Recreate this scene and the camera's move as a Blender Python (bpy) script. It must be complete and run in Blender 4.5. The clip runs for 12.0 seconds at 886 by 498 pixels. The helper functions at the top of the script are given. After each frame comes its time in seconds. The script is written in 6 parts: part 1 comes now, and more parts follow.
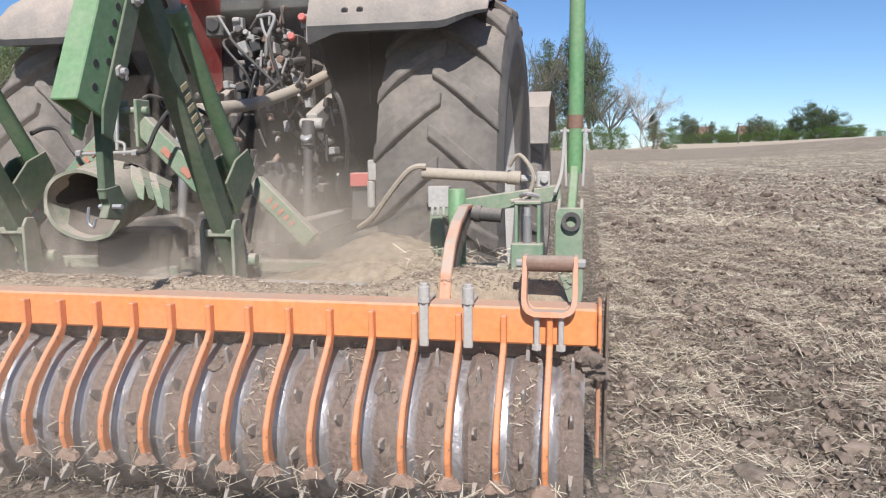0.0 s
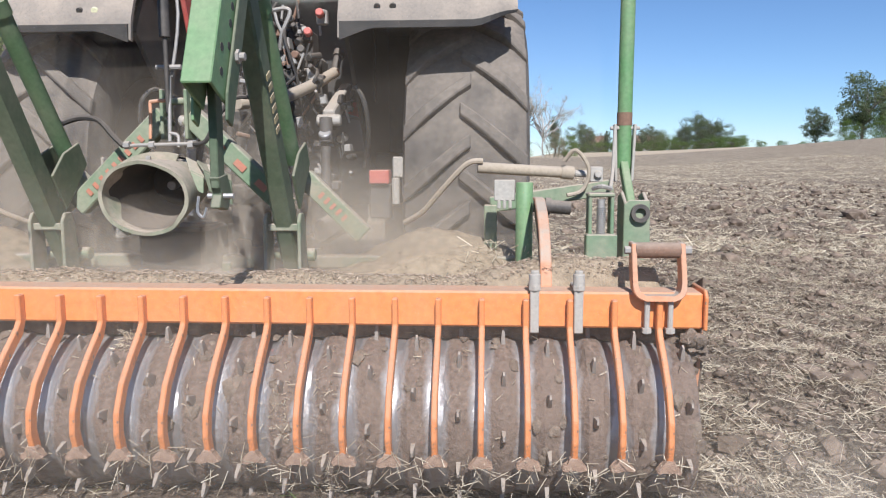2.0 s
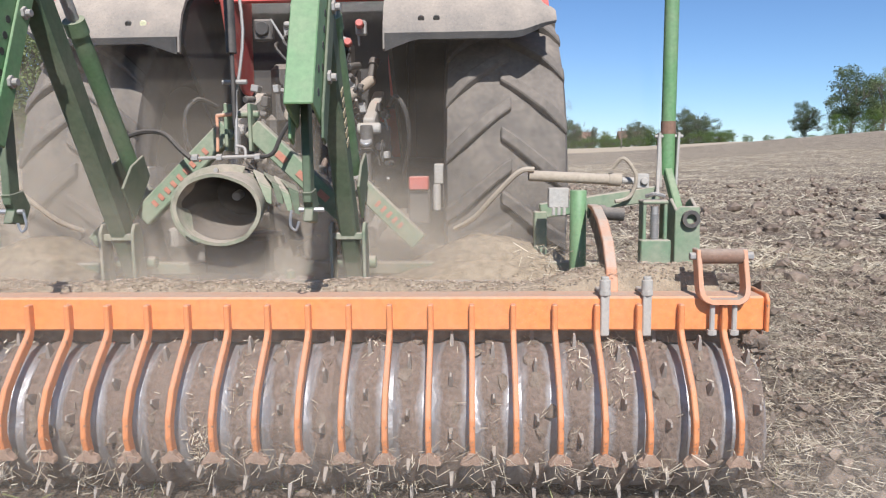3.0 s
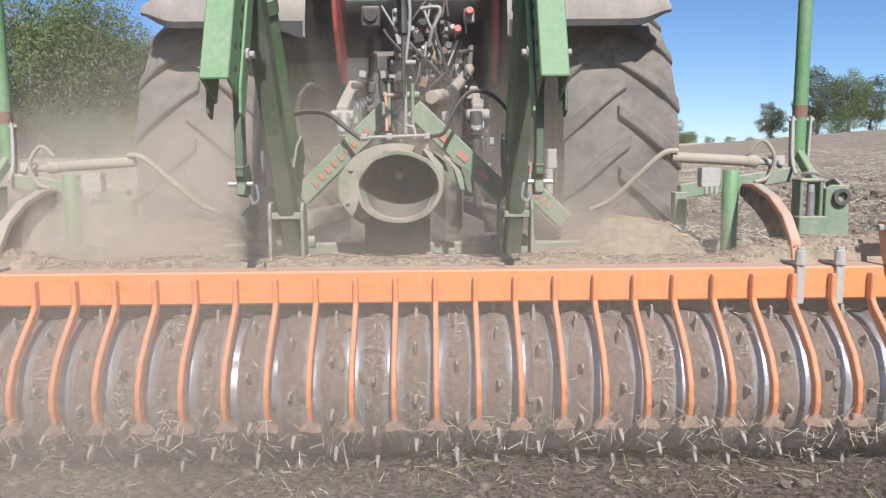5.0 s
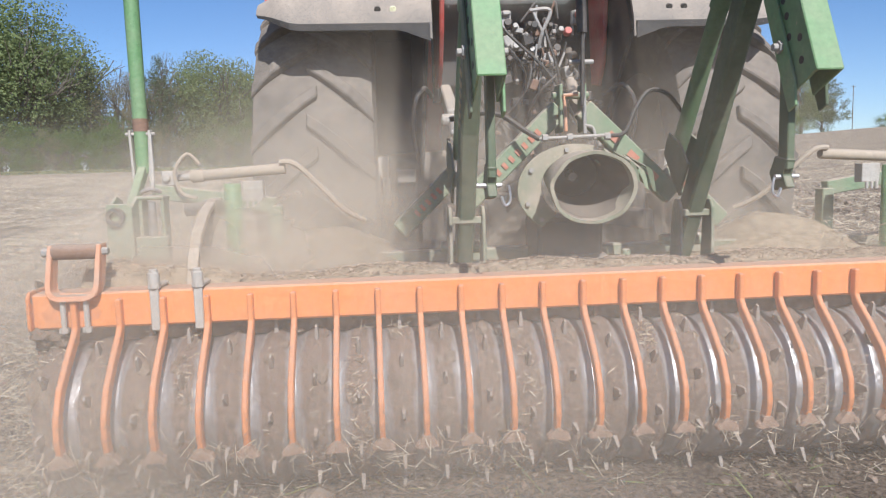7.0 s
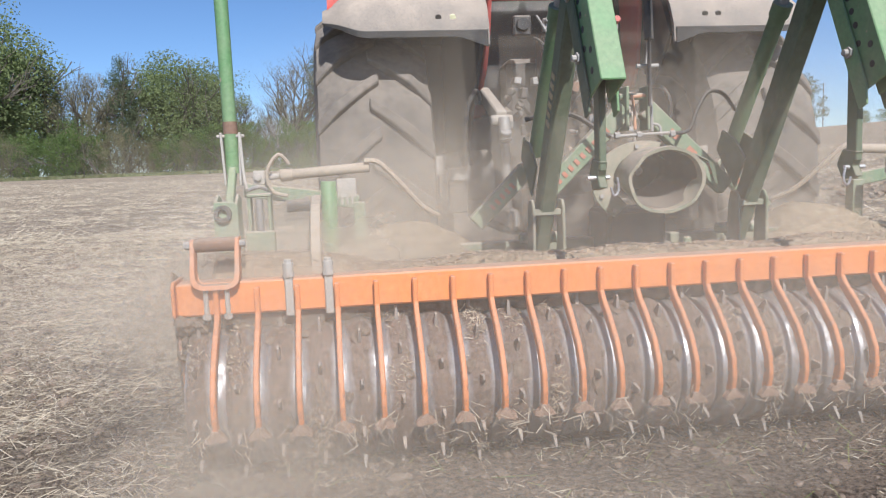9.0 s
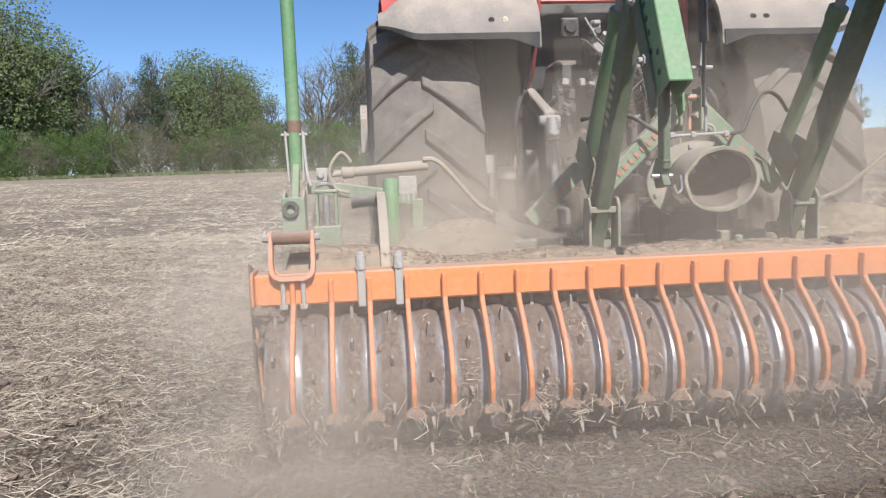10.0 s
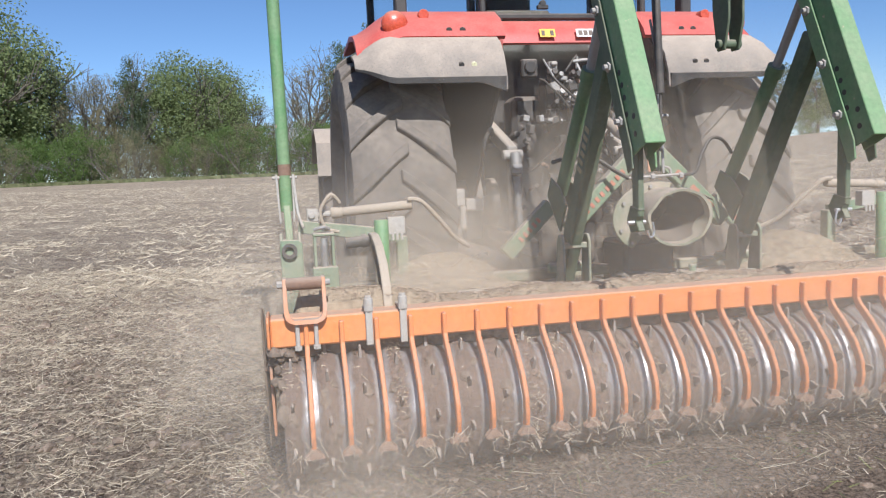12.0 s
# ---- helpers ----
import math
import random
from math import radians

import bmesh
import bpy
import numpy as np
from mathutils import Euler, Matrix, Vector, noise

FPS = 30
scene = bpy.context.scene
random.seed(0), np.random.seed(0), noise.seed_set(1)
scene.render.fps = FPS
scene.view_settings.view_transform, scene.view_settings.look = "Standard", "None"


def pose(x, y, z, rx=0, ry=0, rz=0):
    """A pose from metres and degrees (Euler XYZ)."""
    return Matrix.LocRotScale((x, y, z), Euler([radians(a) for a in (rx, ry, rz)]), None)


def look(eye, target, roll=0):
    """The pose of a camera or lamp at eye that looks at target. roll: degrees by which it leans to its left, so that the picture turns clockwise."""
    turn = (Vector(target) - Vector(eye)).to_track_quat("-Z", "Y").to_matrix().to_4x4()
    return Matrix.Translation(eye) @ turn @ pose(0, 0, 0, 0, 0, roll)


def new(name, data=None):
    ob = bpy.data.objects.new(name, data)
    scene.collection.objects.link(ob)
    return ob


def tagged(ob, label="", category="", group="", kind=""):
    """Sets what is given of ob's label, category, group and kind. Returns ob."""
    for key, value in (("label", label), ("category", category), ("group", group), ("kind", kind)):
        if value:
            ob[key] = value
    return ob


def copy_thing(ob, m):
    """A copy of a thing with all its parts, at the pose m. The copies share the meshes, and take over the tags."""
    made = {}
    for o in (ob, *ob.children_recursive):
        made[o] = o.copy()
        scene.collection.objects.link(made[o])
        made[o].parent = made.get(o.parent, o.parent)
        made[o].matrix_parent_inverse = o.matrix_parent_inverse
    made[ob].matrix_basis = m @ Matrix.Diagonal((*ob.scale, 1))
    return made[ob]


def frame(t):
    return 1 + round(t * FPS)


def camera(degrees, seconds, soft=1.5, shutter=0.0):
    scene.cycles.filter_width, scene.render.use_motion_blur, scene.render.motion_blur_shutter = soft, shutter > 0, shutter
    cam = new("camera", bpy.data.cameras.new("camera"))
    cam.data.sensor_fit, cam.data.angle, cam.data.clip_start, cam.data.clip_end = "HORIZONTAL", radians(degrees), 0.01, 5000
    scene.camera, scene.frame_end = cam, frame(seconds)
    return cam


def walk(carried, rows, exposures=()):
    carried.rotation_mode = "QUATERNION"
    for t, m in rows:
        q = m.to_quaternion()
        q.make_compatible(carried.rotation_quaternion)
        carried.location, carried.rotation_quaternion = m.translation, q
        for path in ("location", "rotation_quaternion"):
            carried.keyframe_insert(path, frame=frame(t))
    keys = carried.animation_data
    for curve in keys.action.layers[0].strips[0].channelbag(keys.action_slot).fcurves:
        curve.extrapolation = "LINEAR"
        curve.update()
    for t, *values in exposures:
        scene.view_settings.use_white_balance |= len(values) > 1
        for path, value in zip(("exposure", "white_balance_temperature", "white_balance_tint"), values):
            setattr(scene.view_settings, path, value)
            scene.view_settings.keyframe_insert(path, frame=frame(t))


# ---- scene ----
SPEED = 1.42            # metres a second, the machine's and the walker's way ahead
cam = camera(61.9, 12.0, soft=1.2, shutter=0.06)
# seconds, eye, target, roll: beside the machine, which goes ahead at SPEED
PATH = [
    (0, (1.724, -1.983, 1.079), (1.337, -0.037, 0.821), -0.5),
    (0.5, (1.559, -2.041, 1.072), (1.239, -0.083, 0.814), -0.4),
    (1, (1.411, -2.122, 1.067), (1.098, -0.161, 0.829), 0.2),
    (1.5, (1.262, -2.13, 1.017), (1.079, -0.152, 0.79), -0.0),
    (2, (1.142, -2.097, 1.035), (1.02, -0.116, 0.795), -0.1),
    (2.5, (1.012, -2.173, 1.074), (0.941, -0.189, 0.827), -0.7),
    (3, (0.886, -2.209, 1.083), (0.799, -0.226, 0.835), -0.6),
    (3.2, (0.826, -2.229, 1.059), (0.735, -0.246, 0.817), -0.4),
    (4.8, (0.25, -2.313, 1.023), (0.247, -0.328, 0.781), -1.1),
    (5, (0.129, -2.297, 1.011), (0.147, -0.312, 0.765), -0.5),
    (5.5, (-0.059, -2.288, 1.012), (-0.002, -0.305, 0.765), -1.1),
    (6, (-0.307, -2.263, 0.999), (-0.203, -0.279, 0.766), -1.6),
    (6.5, (-0.522, -2.231, 0.991), (-0.43, -0.246, 0.76), -1.7),
    (7, (-0.73, -2.202, 0.998), (-0.568, -0.221, 0.774), -1.6),
    (8.8, (-1.15, -2.328, 0.967), (-0.898, -0.356, 0.745), -1.8),
    (9, (-1.212, -2.372, 0.993), (-0.954, -0.401, 0.772), -2.3),
    (9.5, (-1.268, -2.435, 0.987), (-1.048, -0.459, 0.772), -1.8),
    (10, (-1.375, -2.448, 0.987), (-1.172, -0.471, 0.771), -2.0),
    (10.5, (-1.395, -2.479, 0.987), (-1.159, -0.506, 0.76), -2.4),
    (11, (-1.456, -2.507, 1.023), (-1.164, -0.541, 0.801), -2.3),
    (11.5, (-1.533, -2.557, 1.12), (-1.161, -0.602, 0.922), -2.6),
    (12, (-1.653, -2.635, 1.159), (-1.255, -0.686, 0.946), -2.5),
]


def between(a, b, t):
    """A row of PATH at t, between rows a and b."""
    f = (t - a[0]) / (b[0] - a[0])
    mix = lambda p, q: tuple(u + f * (w - u) for u, w in zip(p, q))
    return (t, mix(a[1], b[1]), mix(a[2], b[2]), a[3] + f * (b[3] - a[3]))


PATH.insert(1, between(PATH[0], PATH[1], 0.1))
PATH.insert(-1, between(PATH[-2], PATH[-1], 11.9))
TIMES = [row[0] for row in PATH]
# the machine's heading, degrees to the left of straight ahead: it begins to turn at the end
TURN_T = [0.0, 5.0, 7.0, 8.8, 9.5, 10.0, 10.5, 11.0, 11.5, 12.0]
TURN = [0.0, 0.0, 0.3, 0.8, 1.0, 1.2, 1.9, 3.0, 4.7, 6.2]
AXLE = 2.20


def machine(t):
    """Where the machine stands at t: its rear axle follows the heading, the harrow swings behind it."""
    x, y, n = 0.0, AXLE, max(1, int(round(t * 50)))
    for i in range(n):
        h = radians(float(np.interp((i + 0.5) * t / n, TURN_T, TURN)))
        x, y = x - SPEED * t / n * math.sin(h), y + SPEED * t / n * math.cos(h)
    turn = float(np.interp(t, TURN_T, TURN))
    return pose(x, y, 0, 0, 0, turn) @ pose(0, -AXLE, 0)


walk(cam, [(t, machine(t) @ look(eye, target, roll)) for t, eye, target, roll in PATH],
     exposures=[(0.0, 0.31, 5950, 10), (12.0, 0.33, 5950, 10)])

scene.cycles.transparent_max_bounces = 24

# ---- light ----
SUN_EL, SUN_AZ = 41.0, 169.5     # degrees; azimuth clockwise from straight ahead: behind, slightly to the right
world = bpy.data.worlds.new("sky")
scene.world = world
world.use_nodes = True
wn = world.node_tree.nodes
sky = wn.new("ShaderNodeTexSky")
sky.sky_type = "NISHITA"
sky.sun_disc = False
sky.sun_elevation, sky.sun_rotation = radians(SUN_EL), radians(SUN_AZ)
sky.air_density, sky.dust_density, sky.ozone_density = 0.75, 0.05, 5.0
world.node_tree.links.new(sky.outputs[0], wn["Background"].inputs[0])
wn["Background"].inputs[1].default_value = 0.092
sun_data = bpy.data.lights.new("sun", "SUN")
sun_data.energy, sun_data.angle, sun_data.color = 4.9, radians(0.55), (1.0, 0.955, 0.90)
sun = new("sun", sun_data)
sa, se = radians(SUN_AZ), radians(SUN_EL)
sun_from = Vector((math.sin(sa) * math.cos(se), math.cos(sa) * math.cos(se), math.sin(se)))
sun.matrix_basis = look(sun_from * 50, (0, 0, 0))


# ---- materials ----
def material(name):
    m = bpy.data.materials.new(name)
    m.use_nodes = True
    return m, m.node_tree, m.node_tree.nodes["Principled BSDF"]


def node(tree, kind, **sets):
    n = tree.nodes.new(kind)
    for key, value in sets.items():
        n.inputs[key.replace("_", " ")].default_value = value
    return n


def ramp(tree, src, lo, hi, a=0.0, b=1.0):
    n = tree.nodes.new("ShaderNodeMapRange")
    n.inputs["From Min"].default_value, n.inputs["From Max"].default_value = lo, hi
    n.inputs["To Min"].default_value, n.inputs["To Max"].default_value = a, b
    tree.links.new(src, n.inputs["Value"])
    return n.outputs[0]


def noise_tex(tree, coord, scale, detail=4.0, rough=0.6):
    n = node(tree, "ShaderNodeTexNoise", Scale=scale, Detail=detail, Roughness=rough)
    tree.links.new(coord, n.inputs["Vector"])
    return n.outputs["Fac"]


def mix_col(tree, fac, a, b):
    n = tree.nodes.new("ShaderNodeMix")
    n.data_type = "RGBA"
    tree.links.new(fac, n.inputs[0])
    for i, c in ((6, a), (7, b)):
        if isinstance(c, tuple):
            n.inputs[i].default_value = (*c, 1)
        else:
            tree.links.new(c, n.inputs[i])
    return n.outputs[2]


def math_node(tree, op, a, b=None):
    n = tree.nodes.new("ShaderNodeMath")
    n.operation = op
    for i, v in enumerate((a, b)):
        if v is None:
            continue
        if isinstance(v, (int, float)):
            n.inputs[i].default_value = v
        else:
            tree.links.new(v, n.inputs[i])
    return n.outputs[0]


def bump(tree, bsdf, height, strength, distance):
    n = tree.nodes.new("ShaderNodeBump")
    n.inputs["Strength"].default_value, n.inputs["Distance"].default_value = strength, distance
    tree.links.new(height, n.inputs["Height"])
    tree.links.new(n.outputs[0], bsdf.inputs["Normal"])


def obj_coord(tree):
    return tree.nodes.new("ShaderNodeTexCoord").outputs["Object"]


DUST = (0.44, 0.36, 0.285)


def coated(name, colour, rough=0.45, metal=0.0, dust=0.35, chips=None, scale=9.0, top=0.5, bare=0.66):
    """Paint, metal or rubber under a film of field dust, thicker on faces that look up."""
    m, t, b = material(name)
    co = obj_coord(t)
    big, fine = noise_tex(t, co, scale), noise_tex(t, co, scale * 9, 3.0)
    base = mix_col(t, ramp(t, fine, 0.3, 0.7), tuple(c * 0.82 for c in colour), tuple(min(1, c * 1.12) for c in colour))
    if chips:
        spots = noise_tex(t, co, scale * 2.3, 6.0, 0.7)
        base = mix_col(t, ramp(t, spots, bare, bare + 0.04), base, chips)
    geo = t.nodes.new("ShaderNodeNewGeometry")
    xyz = t.nodes.new("ShaderNodeSeparateXYZ")
    t.links.new(geo.outputs["Normal"], xyz.inputs[0])
    film = math_node(t, "MULTIPLY", ramp(t, big, 0.3, 0.75, 0.25, 1.0), dust)
    film = math_node(t, "ADD", film, ramp(t, xyz.outputs[2], 0.2, 1.0, 0.0, top))
    film = math_node(t, "MULTIPLY", film, ramp(t, fine, 0.2, 0.8, 0.75, 1.15))
    film.node.use_clamp = True
    t.links.new(mix_col(t, film, base, DUST), b.inputs["Base Color"])
    t.links.new(ramp(t, film, 0.0, 0.8, rough, 0.95), b.inputs["Roughness"])
    b.inputs["Metallic"].default_value = metal
    if metal:
        t.links.new(ramp(t, film, 0.0, 0.7, metal, 0.0), b.inputs["Metallic"])
    bump(t, b, fine, 0.25, 0.002)
    return m


GREEN = coated("green_paint", (0.088, 0.262, 0.085), 0.42, dust=0.40, chips=(0.42, 0.34, 0.22), scale=7.0, top=0.4)
# for dark green parts; on arms and outer post flanges it also holds shade
GREEN_DARK = coated("dark_shaded_green_paint", (0.036, 0.088, 0.036), 0.6, dust=0.34, scale=5.0, top=0.5)
# bright green darkened halfway: part of the ram's shade sits in the colour
GREEN_RAM = coated("half_shaded_ram_green", (0.06, 0.17, 0.06), 0.5, dust=0.38, scale=6.0)
GREEN_DUSTY = coated("dusty_green_paint", (0.10, 0.22, 0.11), 0.7, dust=0.75, scale=6.0, top=0.7)
GUARD = coated("dust_caked_green_paint", (0.10, 0.17, 0.09), 0.8, dust=0.95, scale=8.0, top=0.5)
ORANGE = coated("orange_paint", (0.82, 0.25, 0.045), 0.45, dust=0.27, chips=(0.40, 0.20, 0.11), scale=5.0, top=0.6)
ORANGE_WORN = coated("worn_orange_paint", (0.76, 0.225, 0.045), 0.45, dust=0.30, chips=(0.22, 0.12, 0.07), scale=16.0, top=0.4, bare=0.59)
ORANGE_DUSTY = coated("dust_caked_orange_paint", (0.72, 0.24, 0.08), 0.7, dust=0.75, scale=7.0, top=0.6)
RED = coated("red_paint", (0.60, 0.025, 0.02), 0.35, dust=0.22, top=0.3)
RED_DUSTY = coated("dusty_red_paint", (0.50, 0.03, 0.025), 0.5, dust=0.42, top=0.4)
FENDER = coated("dusty_grey_plastic", (0.16, 0.145, 0.13), 0.7, dust=0.55, top=0.8)
BLACK = coated("black_plastic", (0.018, 0.018, 0.018), 0.55, dust=0.12, top=0.3)
RUBBER = coated("tyre_rubber", (0.045, 0.043, 0.042), 0.85, dust=0.5, scale=5.0, top=0.2)
STEEL = coated("zinc_steel", (0.36, 0.355, 0.34), 0.5, 0.6, dust=0.42, scale=20.0)
CHROME = coated("chrome_steel", (0.5, 0.5, 0.5), 0.33, 0.9, dust=0.22, top=0.3)
IRON = coated("dark_cast_iron", (0.045, 0.043, 0.042), 0.6, 0.2, dust=0.22, scale=14.0)
CREAM = coated("dust_caked_hose", (0.40, 0.33, 0.24), 0.9, dust=0.6)
RUST = coated("rusty_steel", (0.20, 0.10, 0.06), 0.75, 0.1, dust=0.3)
GREY = coated("dusty_grey_paint", (0.42, 0.40, 0.36), 0.7, dust=0.5)
REDCAP = coated("faded_red_plastic", (0.55, 0.08, 0.06), 0.5, dust=0.3)
YELLOW = coated("yellow_sticker", (0.75, 0.48, 0.03), 0.5, dust=0.1)
WHITE = coated("white_sticker", (0.75, 0.74, 0.70), 0.5, dust=0.1)
BAR_INK = coated("sticker_ink", (0.08, 0.05, 0.04), 0.6, dust=0.2)
LETTER_RED = coated("orange_red_lettering", (0.50, 0.15, 0.08), 0.7, dust=0.55)
LETTER_CREAM = coated("cream_lettering", (0.42, 0.34, 0.17), 0.6, dust=0.3)
AMBER = coated("amber_lens", (0.55, 0.06, 0.02), 0.2, dust=0.15)
LAMP = coated("clear_lens", (0.8, 0.78, 0.5), 0.15, dust=0.1)


def glass():
    m, t, b = material("cab_glass")
    b.inputs["Base Color"].default_value = (0.75, 0.82, 0.82, 1)
    b.inputs["Transmission Weight"].default_value = 1.0
    b.inputs["Roughness"].default_value = 0.05
    b.inputs["IOR"].default_value = 1.1
    return m


GLASS = glass()


def drum_material(spacing):
    """Soil-caked drum, rubbed bright in a band beside each scraper."""
    m, t, b = material("soil_caked_drum")
    co = obj_coord(t)
    xyz = t.nodes.new("ShaderNodeSeparateXYZ")
    t.links.new(co, xyz.inputs[0])
    big, fine = noise_tex(t, co, 7.0), noise_tex(t, co, 70.0, 5.0)
    soil = mix_col(t, ramp(t, fine, 0.3, 0.7), (0.095, 0.066, 0.050), (0.275, 0.20, 0.155))
    soil = mix_col(t, ramp(t, big, 0.4, 0.7), soil, (0.205, 0.148, 0.114))
    soil = mix_col(t, ramp(t, noise_tex(t, co, 13.0, 6.0, 0.7), 0.52, 0.66, 0.0, 0.6), soil, (0.10, 0.072, 0.055))
    off = math_node(t, "FRACT", math_node(t, "ADD", math_node(t, "DIVIDE", xyz.outputs[0], spacing), 0.5))
    away = math_node(t, "ABSOLUTE", math_node(t, "SUBTRACT", off, 0.5))
    edge = math_node(t, "ADD", away, ramp(t, big, 0.3, 0.7, -0.09, 0.12))
    shine = ramp(t, edge, 0.14, 0.30, 1.0, 0.0)
    shine = math_node(t, "MULTIPLY", shine, ramp(t, noise_tex(t, co, 22.0), 0.3, 0.5, 0.6, 1.0))
    t.links.new(mix_col(t, shine, soil, (0.44, 0.42, 0.41)), b.inputs["Base Color"])
    t.links.new(ramp(t, shine, 0.0, 1.0, 0.95, 0.44), b.inputs["Roughness"])
    t.links.new(ramp(t, shine, 0.0, 1.0, 0.0, 0.75), b.inputs["Metallic"])
    bump(t, b, math_node(t, "MULTIPLY", fine, ramp(t, shine, 0.0, 1.0, 1.0, 0.12)), 0.8, 0.010)
    return m


def soil_material(name, dark, light, straw=0.0, scale=1.0):
    m, t, b = material(name)
    co = obj_coord(t)
    big, mid, fine = noise_tex(t, co, 1.3 * scale), noise_tex(t, co, 9 * scale, 6.0), noise_tex(t, co, 60 * scale, 5.0)
    c = mix_col(t, ramp(t, mid, 0.35, 0.65), dark, light)
    c = mix_col(t, ramp(t, big, 0.35, 0.7, 0.0, 0.5), c, tuple(0.5 * (a + z) * 1.15 for a, z in zip(dark, light)))
    if straw:
        c = mix_col(t, ramp(t, fine, 0.56, 0.66, 0.0, straw), c, (0.52, 0.40, 0.25))
    t.links.new(c, b.inputs["Base Color"])
    b.inputs["Roughness"].default_value = 0.95
    b.inputs["Specular IOR Level"].default_value = 0.15
    bump(t, b, fine, 0.7, 0.012)
    return m


def field_material():
    """Stubble field: pale straw on the unworked side, darker broken soil on the worked side."""
    m, t, b = material("stubble_field")
    co = obj_coord(t)
    xyz = t.nodes.new("ShaderNodeSeparateXYZ")
    t.links.new(co, xyz.inputs[0])
    big, mid, fine = noise_tex(t, co, 0.35, 5.0), noise_tex(t, co, 11.0, 8.0, 0.75), noise_tex(t, co, 50.0, 6.0, 0.75)
    wide = noise_tex(t, co, 2.2, 8.0, 0.78)
    grit = noise_tex(t, co, 140.0, 4.0, 0.7)
    soil = mix_col(t, ramp(t, fine, 0.40, 0.58), (0.085, 0.062, 0.048), (0.35, 0.266, 0.20))
    soil = mix_col(t, ramp(t, grit, 0.36, 0.46, 0.75, 0.0), soil, (0.06, 0.044, 0.034))
    pale = mix_col(t, ramp(t, fine, 0.42, 0.58), (0.23, 0.178, 0.125), (0.62, 0.515, 0.38))
    pale = mix_col(t, ramp(t, grit, 0.36, 0.46, 0.6, 0.0), pale, (0.11, 0.082, 0.06))
    left = ramp(t, xyz.outputs[0], -1.4, -2.2)
    rolled = ramp(t, math_node(t, "ABSOLUTE", xyz.outputs[0]), 2.0, 1.75)
    rolled = math_node(t, "MULTIPLY", rolled, ramp(t, xyz.outputs[1], 18.2, 17.2))
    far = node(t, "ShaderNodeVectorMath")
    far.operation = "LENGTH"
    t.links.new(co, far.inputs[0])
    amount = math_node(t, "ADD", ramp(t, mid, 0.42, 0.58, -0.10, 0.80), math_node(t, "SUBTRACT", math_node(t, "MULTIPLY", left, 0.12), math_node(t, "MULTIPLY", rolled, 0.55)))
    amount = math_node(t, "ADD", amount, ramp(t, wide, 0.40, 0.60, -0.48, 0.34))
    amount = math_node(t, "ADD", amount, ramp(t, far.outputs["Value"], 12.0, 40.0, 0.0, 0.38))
    amount = math_node(t, "ADD", amount, ramp(t, big, 0.35, 0.65, -0.15, 0.15))
    amount.node.use_clamp = True
    c = mix_col(t, amount, soil, pale)
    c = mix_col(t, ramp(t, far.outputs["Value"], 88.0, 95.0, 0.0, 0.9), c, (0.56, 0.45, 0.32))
    t.links.new(c, b.inputs["Base Color"])
    b.inputs["Roughness"].default_value = 0.95
    b.inputs["Specular IOR Level"].default_value = 0.1
    bump(t, b, math_node(t, "ADD", math_node(t, "ADD", fine, mid), math_node(t, "MULTIPLY", grit, 0.6)), 1.0, 0.028)
    return m


def leafy(name, a, z, trans=0.5):
    m, t, b = material(name)
    geo = t.nodes.new("ShaderNodeNewGeometry")
    info = t.nodes.new("ShaderNodeObjectInfo")
    c = mix_col(t, geo.outputs["Random Per Island"], a, z)
    c = mix_col(t, math_node(t, "MULTIPLY", info.outputs["Random"], 0.45), c, tuple(0.6 * v for v in z))
    t.links.new(c, b.inputs["Base Color"])
    b.inputs["Roughness"].default_value = 0.7
    b.inputs["Specular IOR Level"].default_value = 0.2
    thru, both = t.nodes.new("ShaderNodeBsdfTranslucent"), t.nodes.new("ShaderNodeMixShader")
    both.inputs[0].default_value = trans
    t.links.new(c, thru.inputs["Color"])
    t.links.new(b.outputs[0], both.inputs[1])
    t.links.new(thru.outputs[0], both.inputs[2])
    t.links.new(both.outputs[0], t.nodes["Material Output"].inputs["Surface"])
    return m


def stalk_material(name, a, z):
    m, t, b = material(name)
    geo = t.nodes.new("ShaderNodeNewGeometry")
    t.links.new(mix_col(t, geo.outputs["Random Per Island"], a, z), b.inputs["Base Color"])
    b.inputs["Roughness"].default_value = 0.6
    return m


def bark_material(name, a, z):
    m, t, b = material(name)
    co = obj_coord(t)
    t.links.new(mix_col(t, ramp(t, noise_tex(t, co, 3.0, 6.0), 0.35, 0.65), a, z), b.inputs["Base Color"])
    b.inputs["Roughness"].default_value = 0.9
    return m


SPACING = 0.125
DRUM = drum_material(SPACING)
FIELD = field_material()
CLOD = soil_material("clod_soil", (0.09, 0.066, 0.050), (0.34, 0.258, 0.195))
CAKE = soil_material("caked_soil", (0.14, 0.105, 0.08), (0.30, 0.235, 0.18), scale=3.0)
DECK_SOIL = soil_material("dry_soil_and_chaff", (0.25, 0.195, 0.135), (0.45, 0.355, 0.25), straw=0.5, scale=3.0)
FOOT_SOIL = soil_material("soil_on_scraper", (0.34, 0.22, 0.155), (0.52, 0.36, 0.26), scale=4.0)
STRAW = stalk_material("straw", (0.30, 0.23, 0.15), (0.78, 0.67, 0.50))
CHAFF = stalk_material("chaff_crumbs", (0.25, 0.18, 0.125), (0.56, 0.43, 0.32))
WEED = stalk_material("green_weed", (0.10, 0.16, 0.04), (0.30, 0.30, 0.10))
LEAF = leafy("spring_leaves", (0.17, 0.215, 0.085), (0.33, 0.39, 0.175))
LEAF_DARK = leafy("dark_leaves", (0.105, 0.14, 0.075), (0.21, 0.255, 0.14))
